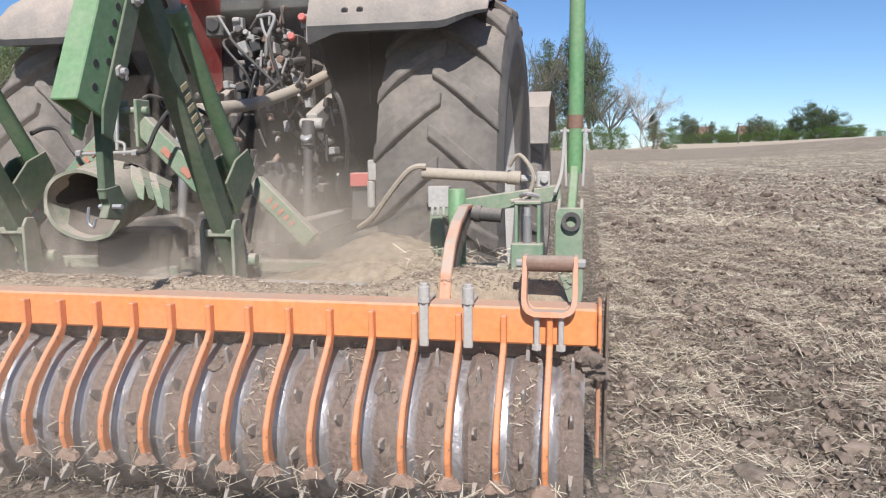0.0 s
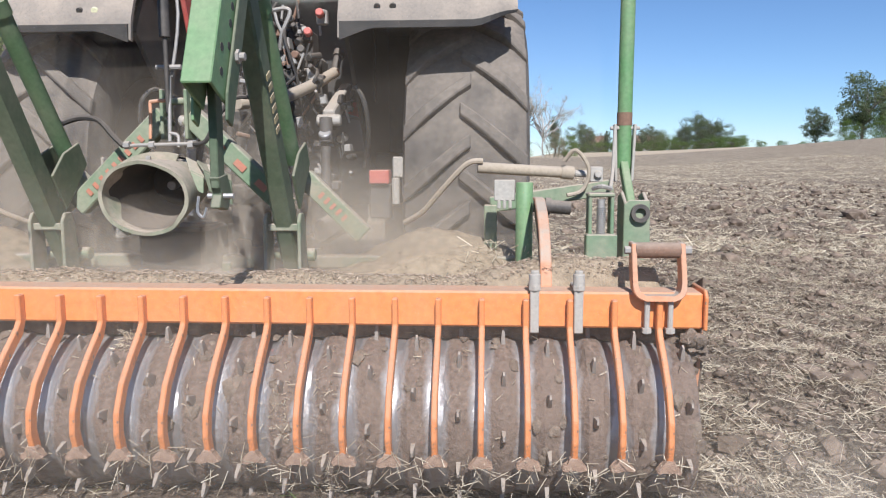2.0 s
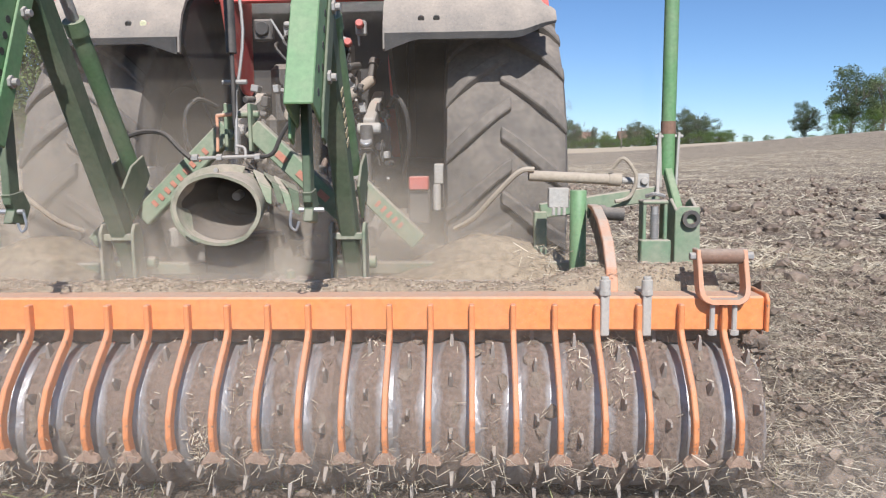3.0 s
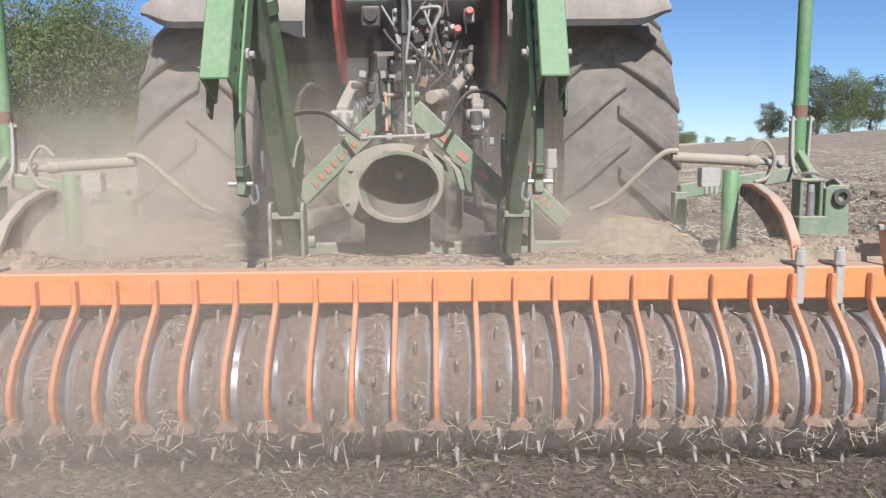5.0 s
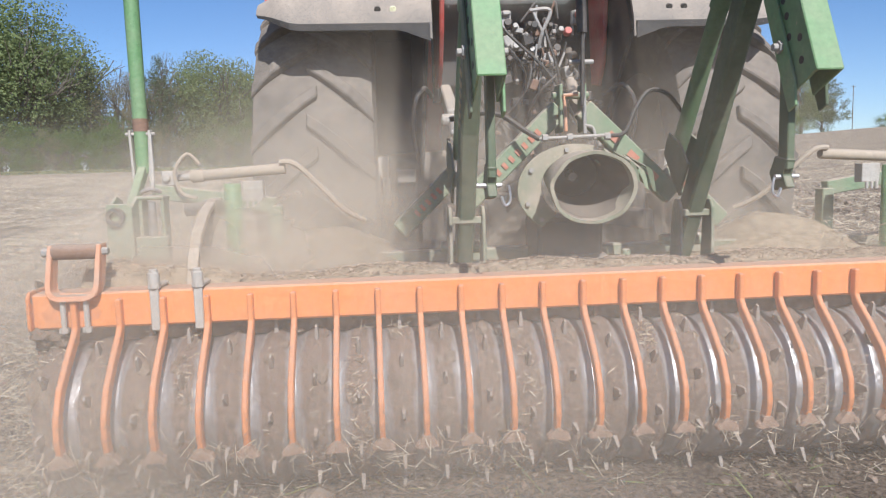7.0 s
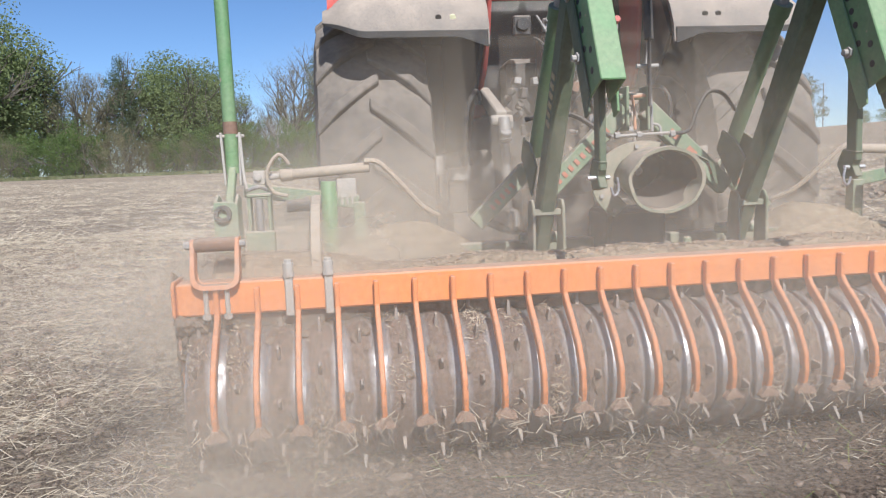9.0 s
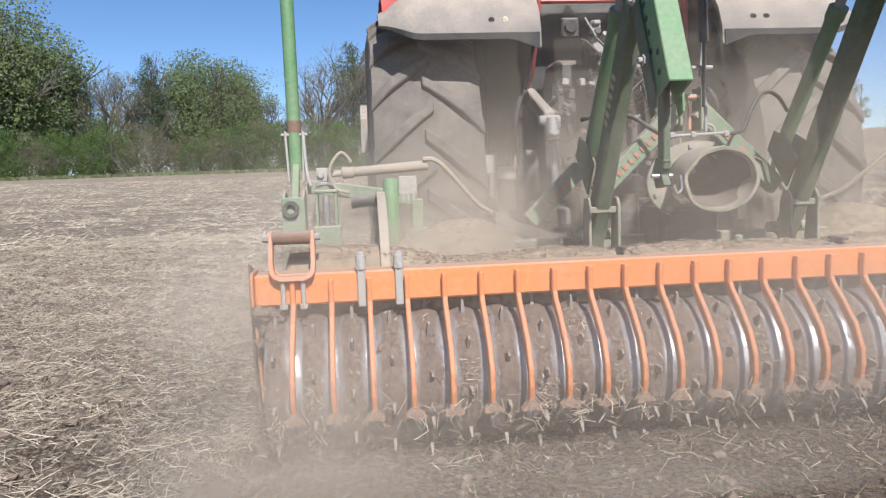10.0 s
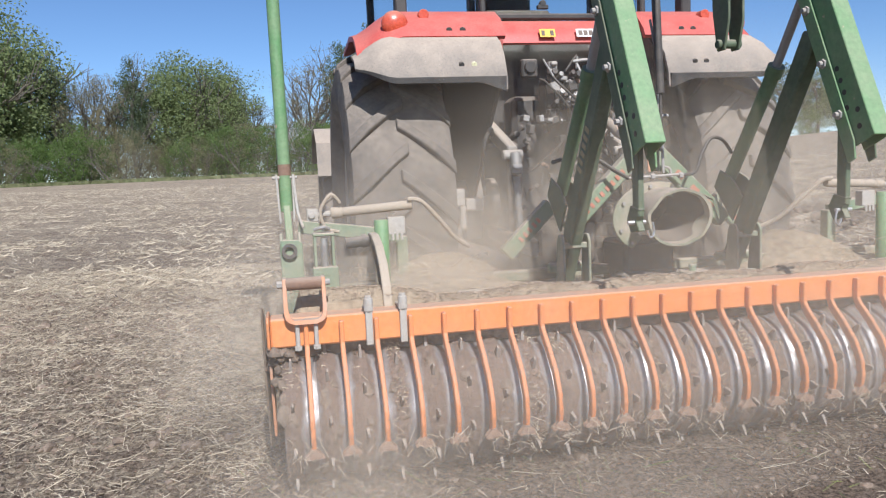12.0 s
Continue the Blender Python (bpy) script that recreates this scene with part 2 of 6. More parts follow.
LEAF_BRIGHT = leafy("bright_leaves", (0.10, 0.165, 0.045), (0.21, 0.30, 0.09))
BUD = leafy("brown_buds", (0.21, 0.19, 0.105), (0.36, 0.33, 0.20))
BARK = bark_material("grey_bark", (0.09, 0.078, 0.06), (0.19, 0.165, 0.13))
BIRCH = bark_material("white_bark", (0.28, 0.26, 0.24), (0.62, 0.60, 0.57))
GRASS = bark_material("verge_grass", (0.07, 0.085, 0.03), (0.17, 0.17, 0.08))
PLASTER = bark_material("house_plaster", (0.6, 0.58, 0.53), (0.72, 0.70, 0.66))
ROOF = bark_material("roof_tiles", (0.20, 0.11, 0.075), (0.30, 0.17, 0.12))
TOOTH = coated("soil_rubbed_steel", (0.27, 0.24, 0.215), 0.5, 0.4, dust=0.45, scale=30.0)
# near-black stands for the shade inside the drive guard; dust lies on upward faces
GUARD_SHADE = coated("guard_inside_shade", (0.03, 0.024, 0.02), 0.9, dust=0.10, top=0.45)
PANE = coated("dark_window_pane", (0.03, 0.035, 0.04), 0.1, dust=0.0, top=0.0)


# ---- mesh helpers ----
def put(bm, geom_verts, m):
    bmesh.ops.transform(bm, matrix=m, verts=geom_verts)


def box(bm, c, s, m=None):
    """A box of size s about c, turned by m about c."""
    r = bmesh.ops.create_cube(bm, size=1.0)["verts"]
    turn = m.to_4x4() if m else Matrix.Identity(4)
    put(bm, r, Matrix.Translation(c) @ turn @ Matrix.Diagonal((*s, 1)))
    return r


def beam(bm, a, b, w, h):
    """A bar from a to b; w across x, h in the plane of the bar."""
    a, b = Vector(a), Vector(b)
    y = (b - a).normalized()
    side = Vector((1, 0, 0)) if abs(y.x) < 0.9 else Vector((0, 1, 0))
    z = side.cross(y).normalized()
    x = y.cross(z)
    m = Matrix((x, y, z)).transposed().to_4x4()
    r = bmesh.ops.create_cube(bm, size=1.0)["verts"]
    put(bm, r, Matrix.Translation((a + b) / 2) @ m @ Matrix.Diagonal((w, (b - a).length, h, 1)))
    return r


def cyl(bm, a, b, r1, r2=None, seg=14, caps=True):
    a, b = Vector(a), Vector(b)
    m = (b - a).to_track_quat("Z", "Y").to_matrix().to_4x4()
    r = bmesh.ops.create_cone(bm, cap_ends=caps, segments=seg, radius1=r1, radius2=r1 if r2 is None else r2, depth=(b - a).length)["verts"]
    put(bm, r, Matrix.Translation((a + b) / 2) @ m)
    return r


def tube(bm, pts, rad, seg=7, smooth_steps=4):
    """A hose through pts."""
    pts = [Vector(p) for p in pts]
    if smooth_steps > 1 and len(pts) > 2:
        out = []
        for i in range(len(pts) - 1):
            p0, p1, p2, p3 = pts[max(i - 1, 0)], pts[i], pts[i + 1], pts[min(i + 2, len(pts) - 1)]
            for k in range(smooth_steps):
                u = k / smooth_steps
                out.append(0.5 * (2 * p1 + (p2 - p0) * u + (2 * p0 - 5 * p1 + 4 * p2 - p3) * u * u + (3 * p1 - p0 - 3 * p2 + p3) * u ** 3))
        pts = out + [pts[-1]]
    rads = rad if isinstance(rad, (list, tuple)) else [rad] * len(pts)
    if len(rads) != len(pts):
        rads = [rads[0] + (rads[-1] - rads[0]) * i / (len(pts) - 1) for i in range(len(pts))]
    rings, up = [], None
    for i, p in enumerate(pts):
        d = (pts[min(i + 1, len(pts) - 1)] - pts[max(i - 1, 0)]).normalized()
        if up is None:
            up = d.orthogonal().normalized()
        up = (up - d * up.dot(d)).normalized()
        w = d.cross(up)
        rings.append([bm.verts.new(p + rads[i] * (math.cos(2 * math.pi * k / seg) * up + math.sin(2 * math.pi * k / seg) * w)) for k in range(seg)])
    for a, b in zip(rings, rings[1:]):
        for k in range(seg):
            bm.faces.new((a[k], a[(k + 1) % seg], b[(k + 1) % seg], b[k]))
    bm.faces.new(rings[0][::-1])
    bm.faces.new(rings[-1])


def plate(bm, pts, axis, at, thick):
    """A flat plate: outline pts in the two axes other than axis, from at to at + thick."""
    def v(p, q):
        c = list(p)
        c.insert(axis, q)
        return bm.verts.new(c)
    a, b = [v(p, at) for p in pts], [v(p, at + thick) for p in pts]
    n = len(pts)
    bm.faces.new(a[::-1])
    bm.faces.new(b)
    for i in range(n):
        bm.faces.new((a[i], a[(i + 1) % n], b[(i + 1) % n], b[i]))


def lathe(bm, profile, seg, axis="x", closed=False):
    """Turns profile (along, radius) about the axis; the ring's angle 0 looks back (-y)."""
    rings = []
    for k in range(seg):
        a = 2 * math.pi * k / seg
        ring = []
        for s, r in profile:
            u, w = -r * math.cos(a), r * math.sin(a)
            ring.append(bm.verts.new((s, u, w) if axis == "x" else (u, s, w)))
        rings.append(ring)
    n = len(profile)
    for k in range(seg):
        a, b = rings[k], rings[(k + 1) % seg]
        for i in range(n if closed else n - 1):
            bm.faces.new((a[i], a[(i + 1) % n], b[(i + 1) % n], b[i]))


def finish(name, bm, mat, bevel=0.0, smooth=False):
    if bevel:
        bmesh.ops.bevel(bm, geom=bm.edges[:], offset=bevel, segments=1, affect="EDGES", clamp_overlap=True)
    bmesh.ops.recalc_face_normals(bm, faces=bm.faces[:])
    me = bpy.data.meshes.new(name)
    bm.to_mesh(me)
    bm.free()
    me.materials.append(mat)
    if smooth:
        me.polygons.foreach_set("use_smooth", [True] * len(me.polygons))
        me.set_sharp_from_angle(angle=radians(40))
    return me


def part(name, bm, mat, parent, label="", bevel=0.0, smooth=False, at=None):
    ob = new(name, finish(name, bm, mat, bevel, smooth))
    ob.parent = parent
    if at is not None:
        ob.matrix_basis = at
    return tagged(ob, label)


def again(name, mesh, parent, at=None):
    """One more piece on a mesh that exists."""
    ob = new(name, mesh)
    ob.parent = parent
    if at is not None:
        ob.matrix_basis = at
    return ob


def thing(name, label, category, group="", at=None):
    ob = new(name)
    ob.empty_display_size = 0.2
    if at is not None:
        ob.matrix_basis = at
    return tagged(ob, label, category, group)


def fresh():
    return bmesh.new()


def dust_material(name, amount):
    """Airborne dust: a soft-edged, uneven, thin film that scatters light."""
    m, t, b = material(name)
    t.nodes.remove(b)
    co = obj_coord(t)
    info = t.nodes.new("ShaderNodeObjectInfo")
    ln = node(t, "ShaderNodeVectorMath")
    ln.operation = "LENGTH"
    t.links.new(co, ln.inputs[0])
    soft = ramp(t, ln.outputs["Value"], 0.05, 1.0, 1.0, 0.0)
    soft = math_node(t, "POWER", soft, 1.5)
    shift = node(t, "ShaderNodeVectorMath")
    shift.operation = "ADD"
    t.links.new(co, shift.inputs[0])
    many = math_node(t, "MULTIPLY", info.outputs["Random"], 40.0)
    t.links.new(many, shift.inputs[1])
    cloud = ramp(t, noise_tex(t, shift.outputs[0], 1.7, 5.0, 0.55), 0.30, 0.72, 0.25, 1.15)
    fac = math_node(t, "MULTIPLY", math_node(t, "MULTIPLY", soft, cloud), amount)
    fac.node.use_clamp = True
    clear = t.nodes.new("ShaderNodeBsdfTransparent")
    grain, glow = t.nodes.new("ShaderNodeBsdfDiffuse"), t.nodes.new("ShaderNodeBsdfTranslucent")
    for n in (grain, glow):
        n.inputs["Color"].default_value = (0.68, 0.58, 0.465, 1)
    both, out = t.nodes.new("ShaderNodeMixShader"), t.nodes.new("ShaderNodeMixShader")
    both.inputs[0].default_value = 0.45
    t.links.new(grain.outputs[0], both.inputs[1])
    t.links.new(glow.outputs[0], both.inputs[2])
    t.links.new(fac, out.inputs[0])
    t.links.new(clear.outputs[0], out.inputs[1])
    t.links.new(both.outputs[0], out.inputs[2])
    t.links.new(out.outputs[0], t.nodes["Material Output"].inputs["Surface"])
    return m


DUST_THIN, DUST_MID, DUST_THICK = dust_material("thin_dust", 0.24), dust_material("drifting_dust", 0.46), dust_material("thick_dust", 0.75)


# ---- the field ----
def smooth01(v):
    v = np.clip(v, 0, 1)
    return v * v * (3 - 2 * v)


def land(x, y):
    """Height of the bare land: flat under the machine's way, rising gently all round, most to the right."""
    x, y = np.asarray(x, float), np.asarray(y, float)
    r = np.hypot(x, y - 6.0)
    az = np.degrees(np.arctan2(x, y + 1.0))
    right = smooth01((az - 5) / 32) * smooth01((130 - az) / 60)
    return smooth01((r - 10) / 75) * (1.25 + 2.4 * right) + np.clip(r - 85, 0, 400) * (0.004 + 0.008 * right) + np.clip(r - 88, 0, 130) * 0.010 * smooth01((az - 3) / 3) * smooth01((24 - az) / 6)


def graded(lo, hi, step, far, grow):
    inner = list(np.arange(lo, hi + step / 2, step))
    out, d, p = [], step, hi
    while p < far:
        d *= grow
        p += d
        out.append(p)
    back, d, p = [], step, lo
    while p > -far:
        d *= grow
        p -= d
        back.append(p)
    return np.array(back[::-1] + inner + out)


def lump(x, y, seed):
    """Smooth random field in -1..1, by summed turned sines."""
    rng = np.random.RandomState(seed)
    total = np.zeros_like(x)
    for _ in range(9):
        a, f, p = rng.uniform(0, 6.283), rng.uniform(0.6, 1.6), rng.uniform(0, 6.283)
        total += np.sin((x * np.cos(a) + y * np.sin(a)) * f * 6.283 + p)
    return total / 4.5


def rough_land(x, y):
    near = 1 - smooth01((np.hypot(x, (y - 10) * 0.6) - 9) / 12)
    worked = smooth01((x - 1.6) / 0.4)
    strip = smooth01((1.95 - np.abs(x)) / 0.2)
    amp = 0.013 + 0.011 * worked - 0.006 * strip
    h = lump(x * 2.2, y * 2.2, 3) * amp + np.abs(lump(x * 6, y * 6, 5)) * amp * 0.9 + lump(x * 0.6, y * 0.6, 8) * 0.02
    return land(x, y) + near * (h - 0.01 + (0.048 * smooth01((1.80 - np.abs(x)) / 0.16) * smooth01((18.6 - y) / 1.0) - 0.012 * strip))


def build_ground():
    xs, ys = graded(-5.0, 5.0, 0.034, 1800, 1.10), graded(-0.8, 21.5, 0.036, 1800, 1.10)
    gx, gy = np.meshgrid(xs, ys)
    rng = np.random.RandomState(11)
    fine = 1 - smooth01((np.abs(gx) - 5.4) / 0.5)
    gz = rough_land(gx, gy) + rng.uniform(-1, 1, gx.shape) * (0.006 + 0.006 * smooth01((np.abs(gx) - 1.7) / 0.4)) * fine
    verts = np.stack([gx, gy, gz], -1).reshape(-1, 3)
    nx, ny = len(xs), len(ys)
    idx = np.arange(nx * ny).reshape(ny, nx)
    quads = np.stack([idx[:-1, :-1], idx[:-1, 1:], idx[1:, 1:], idx[1:, :-1]], -1).reshape(-1, 4)
    me = bpy.data.meshes.new("ground")
    me.from_pydata(verts.tolist(), [], quads.tolist())
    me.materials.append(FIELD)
    me.polygons.foreach_set("use_smooth", [True] * len(me.polygons))
    return tagged(new("ground", me), "stubble field of dry clods and chopped straw", "field", kind="structure")


def scatter_mesh(name, verts, faces, mat, label, category):
    me = bpy.data.meshes.new(name)
    me.from_pydata(verts.reshape(-1, 3).tolist(), [], faces.tolist())
    me.materials.append(mat)
    return tagged(new(name, me), label, category, kind="stuff")


def build_straw(name, count, region, length, mat, label, seed, lift=0.012, upright=0.25, thick=1.0):
    """Loose stalks lying on the land, each a thin three-sided rod."""
    rng = np.random.RandomState(seed)
    x, y = region(rng, count)
    n = len(x)
    z = rough_land(x, y) + lift * rng.uniform(0.2, 1.3, n)
    ln = length * rng.gamma(3.0, 0.33, n)
    az, el = rng.uniform(0, 6.283, n), np.abs(rng.normal(0, upright, n))
    d = np.stack([np.cos(az) * np.cos(el), np.sin(az) * np.cos(el), np.sin(el)], -1)
    side = np.stack([-np.sin(az), np.cos(az), np.zeros(n)], -1)
    up = np.cross(d, side)
    w = thick * rng.uniform(0.0009, 0.0023, n)[:, None]
    c = np.stack([x, y, z], -1)
    a, b = c - d * ln[:, None] * 0.3, c + d * ln[:, None] * 0.7
    tri = [side, -0.5 * side + 0.87 * up, -0.5 * side - 0.87 * up]
    v = np.stack([a + w * t for t in tri] + [b + w * 0.8 * t for t in tri], 1)
    base = (np.arange(n) * 6)[:, None]
    quads = np.concatenate([base + np.array(q) for q in ((0, 1, 4, 3), (1, 2, 5, 4))])
    return scatter_mesh(name, v, quads, mat, label, "straw")


def build_clods(name, count, region, size, seed, mat, label):
    """Uneven lumps of soil: squashed, jittered octahedra cut once."""
    rng = np.random.RandomState(seed)
    x, y = region(rng, count)
    n = len(x)
    s = size * rng.gamma(2.2, 0.4, n)
    z = rough_land(x, y) + s * 0.40
    bm = bmesh.new()
    bmesh.ops.create_icosphere(bm, subdivisions=1, radius=1.0)
    bv = np.array([q.co[:] for q in bm.verts])
    bf = np.array([[q.index for q in f.verts] for f in bm.faces])
    bm.free()
    v = bv[None] * (1 + rng.uniform(-0.32, 0.32, (n, len(bv), 1)))
    v = v * np.stack([rng.uniform(0.8, 1.4, n), rng.uniform(0.8, 1.4, n), rng.uniform(0.5, 0.9, n)], -1)[:, None] * s[:, None, None]
    v = v + np.stack([x, y, z], -1)[:, None]
    f = (bf[None] + (np.arange(n) * len(bv))[:, None, None]).reshape(-1, 3)
    return scatter_mesh(name, v, f, mat, label, "soil")


def spread(x0, x1, y0, y1, bias=1.0):
    def pick(rng, n):
        return rng.uniform(x0, x1, n), y0 + (y1 - y0) * rng.uniform(0, 1, n) ** bias
    return pick


def patchy(x0, x1, y0, y1, bias=1.0, scale=1.0, keep=0.25):
    """Like spread(), but gathered in uneven patches with bare soil between."""
    def pick(rng, n):
        x, y = rng.uniform(x0, x1, 3 * n), y0 + (y1 - y0) * rng.uniform(0, 1, 3 * n) ** bias
        d = lump(x * scale, y * scale, 14) + 0.7 * lump(x * scale * 3.1, y * scale * 3.1, 15)
        ok = rng.uniform(0, 1, 3 * n) < keep + (1 - keep) * smooth01((d + 0.1) / 0.7)
        return x[ok][:n], y[ok][:n]
    return pick


def build_field_cover():
    build_straw("loose_straw", 88000, patchy(1.85, 6.6, 0.0, 11.0, 1.15, 1.1, 0.20), 0.042, STRAW, "pale chopped straw lying among dark clods", 21, 0.020, 0.40, 0.85)
    build_straw("loose_straw", 105000, patchy(-6.8, -1.85, 8.5, 24.0, 1.0, 1.0, 0.38), 0.050, STRAW, "dense pale straw and stubble on the unworked field", 22, 0.016, 0.32, 0.75)
    build_straw("loose_straw", 42000, patchy(1.9, 22.0, 9.0, 46.0, 1.5, 0.35, 0.15), 0.10, STRAW, "pale straw on the worked field farther off", 25, 0.02, 0.3, 3.4)
    build_straw("loose_straw", 28000, patchy(-26.0, -1.9, 22.5, 60.0, 1.5, 0.35, 0.12), 0.10, STRAW, "pale straw on the unworked field farther off", 26, 0.02, 0.3, 3.4)
    build_straw("loose_straw", 30000, patchy(-2.0, 1.9, -0.6, 18.0, 1.0, 1.6, 0.2), 0.034, STRAW, "straw pulled through the freshly rolled strip", 23, 0.012, 0.45, 0.75)
    build_straw("green_weeds", 4500, spread(-1.9, 1.9, -0.6, 17.6), 0.06, WEED, "thin green weeds in the rolled strip", 24, 0.01, 0.5)
    build_clods("soil_clods", 34000, spread(1.8, 6.2, 0.0, 9.0, 1.5), 0.0095, 31, CLOD, "dark broken clods on the worked field")
    build_clods("soil_clods", 5000, patchy(1.9, 6.5, 0.0, 11.0, 1.0, 0.8, 0.1), 0.0165, 34, CLOD, "larger dark clods on the worked field")
    build_clods("soil_clods", 2200, spread(1.9, 13.0, 8.0, 27.0, 1.3), 0.040, 35, CLOD, "dark clods on the worked field farther off")
    build_clods("soil_clods", 3200, patchy(-6.6, -1.9, 9.0, 23.0, 1.0, 0.9, 0.1), 0.014, 36, CLOD, "larger dry clods among the stubble")
    build_clods("soil_clods", 18000, spread(-6.2, -1.85, 9.0, 22.0, 1.0), 0.0085, 32, CLOD, "small dry clods between straw")
    build_clods("soil_clods", 16000, spread(-2.0, 1.95, -0.6, 17.6), 0.0085, 33, CLOD, "fine crumbs of freshly worked soil")


# ---- the power harrow ----
def mirror(p, s):
    return (p[0] * s, p[1], p[2])


SCRAPER_LINE = [(-0.014, 0.640), (-0.014, 0.560), (-0.030, 0.530), (-0.090, 0.475), (-0.150, 0.410), (-0.185, 0.340), (-0.190, 0.285), (-0.175, 0.228)]


def scraper_mesh():
    bm = fresh()
    w = 0.0082
    rings = []
    for i, (y, z) in enumerate(SCRAPER_LINE):
        a, b = SCRAPER_LINE[max(i - 1, 0)], SCRAPER_LINE[min(i + 1, len(SCRAPER_LINE) - 1)]
        d = Vector((0, b[0] - a[0], b[1] - a[1])).normalized()
        n = Vector((0, d.z, -d.y))
        if n.y > 0:
            n = -n
        deep = 0.014 if i < 2 else 0.017
        c = Vector((0, y, z))
        rings.append([bm.verts.new(c + Vector((sx * w, 0, 0)) + n * sn * deep) for sx, sn in ((-1, -1), (1, -1), (1, 1), (-1, 1))])
    for a, b in zip(rings, rings[1:]):
        for k in range(4):
            bm.faces.new((a[k], a[(k + 1) % 4], b[(k + 1) % 4], b[k]))
    bm.faces.new(rings[0][::-1])
    bm.faces.new(rings[-1])
    return finish("scraper", bm, ORANGE_WORN, 0.003)


def scraper_foot_mesh(seed):
    rng = random.Random(seed)
    bm = fresh()
    pts = [(-0.042, 0.212), (-0.036, 0.224), (-0.022, 0.228), (-0.012, 0.240), (0.0, 0.246), (0.012, 0.241), (0.022, 0.228), (0.036, 0.225), (0.043, 0.211), (0.030, 0.209), (0.018, 0.217), (0.0, 0.211), (-0.018, 0.217), (-0.030, 0.208)]
    pts = [(x + rng.uniform(-0.004, 0.004), z + rng.uniform(-0.004, 0.004)) for x, z in pts]
    pts = [(x * 0.80, 0.226 + (z - 0.226) * 1.15) for x, z in pts]
    plate(bm, pts, 1, -0.200, 0.026)
    return finish("scraper_foot", bm, FOOT_SOIL, 0.003)


def build_roller(harrow):
    roller = thing("packer_roller", "", "")
    roller.parent = harrow
    roller.matrix_basis = pose(0, 0.10, 0.27)
    bm = fresh()
    rng = random.Random(5)
    profile = [(-1.72, 0.04)]
    n = int(3.44 / 0.02)
    for i in range(n + 1):
        x = -1.72 + 3.44 * i / n
        k = abs(((x / SPACING) + 0.5) % 1.0 - 0.5)
        profile.append((x, 0.226 + 0.016 * smooth01(np.array((k - 0.16) / 0.2)).item() + rng.uniform(-0.003, 0.003)))
    profile.append((1.72, 0.04))
    lathe(bm, profile, 64)
    for v in bm.verts:
        r = math.hypot(v.co.y, v.co.z)
        if r > 0.1:
            f = 1 + 0.026 * noise.noise(v.co * 9.0) + 0.020 * noise.noise(v.co * 30.0)
            v.co.y, v.co.z = v.co.y * f, v.co.z * f
    drum = part("drum", bm, DRUM, roller, "soil-caked steel drum with rubbed bright bands", smooth=True)
    bm = fresh()
    a = [bm.verts.new((sx * 0.007, sy * 0.020, 0.225)) for sx, sy in ((-1, -1), (1, -1), (1, 1), (-1, 1))]
    b = [bm.verts.new((sx * 0.0050, sy * 0.011 + 0.006, 0.268)) for sx, sy in ((-1, -1), (1, -1), (1, 1), (-1, 1))]
    c = [bm.verts.new((sx * 0.0028, sy * 0.006 + 0.008, 0.284)) for sx, sy in ((-1, -1), (1, -1), (1, 1), (-1, 1))]
    for lo, hi in ((a, b), (b, c)):
        for k in range(4):
            bm.faces.new((lo[k], lo[(k + 1) % 4], hi[(k + 1) % 4], hi[k]))
    bm.faces.new(a[::-1])
    bm.faces.new(c)
    tooth = finish("tooth", bm, TOOTH)
    for k in range(28):
        for j in range(10):
            again("tooth", tooth, roller, pose((k - 13.5) * SPACING, 0, 0, 36 * j + (k * 13.0) % 36))
    lumps = fresh()
    for k in range(420):
        x, a = rng.choice(range(28)), rng.uniform(0, 6.283)
        q = (x - 13.5) * SPACING + rng.gauss(0, 0.022)
        r = bmesh.ops.create_icosphere(lumps, subdivisions=1, radius=1.0)["verts"]
        for v in r:
            v.co *= rng.uniform(0.65, 1.3)
        size = rng.uniform(0.008, 0.024)
        turn = Matrix.Rotation(-a, 4, "X") @ Matrix.Translation((q, -0.240, 0)) @ Matrix.Diagonal((size, size * 0.4, size * rng.uniform(0.8, 2.0), 1))
        put(lumps, r, turn)
    tagged(part("stuck_soil", lumps, CAKE, roller, "lumps of damp soil stuck between the teeth"), kind="stuff")
    mats = [(rng.randrange(28), rng.uniform(0, 6.283)) for _ in range(46)]

    def on_drum(r):
        k, a = r.choice(mats) if r.random() < 0.75 else (r.randrange(28), r.uniform(0, 6.283))
        a, q = a + r.gauss(0, 0.22), r.uniform(0.238, 0.258)
        return (k - 13.5) * SPACING + r.gauss(0, 0.020), -q * math.cos(a), q * math.sin(a)
    tagged(stalks_on("stuck_straw", roller, 2800, on_drum, 0.034, 44), "mats of chopped straw caught on the drum", kind="stuff")
    return roller


def stalks_on(name, parent, count, where, length, seed, mat=None, flat=0.5):
    rng = random.Random(seed)
    bm = fresh()
    for _ in range(count):
        c = Vector(where(rng))
        d = Vector((rng.gauss(0, 1), rng.gauss(0, 1), rng.gauss(0, flat))).normalized()
        tube(bm, [c - d * length * rng.uniform(0.1, 0.5), c + d * length * rng.uniform(0.1, 0.5)], rng.uniform(0.0008, 0.0014), 3, 1)
    return part(name, bm, mat or STRAW, parent)


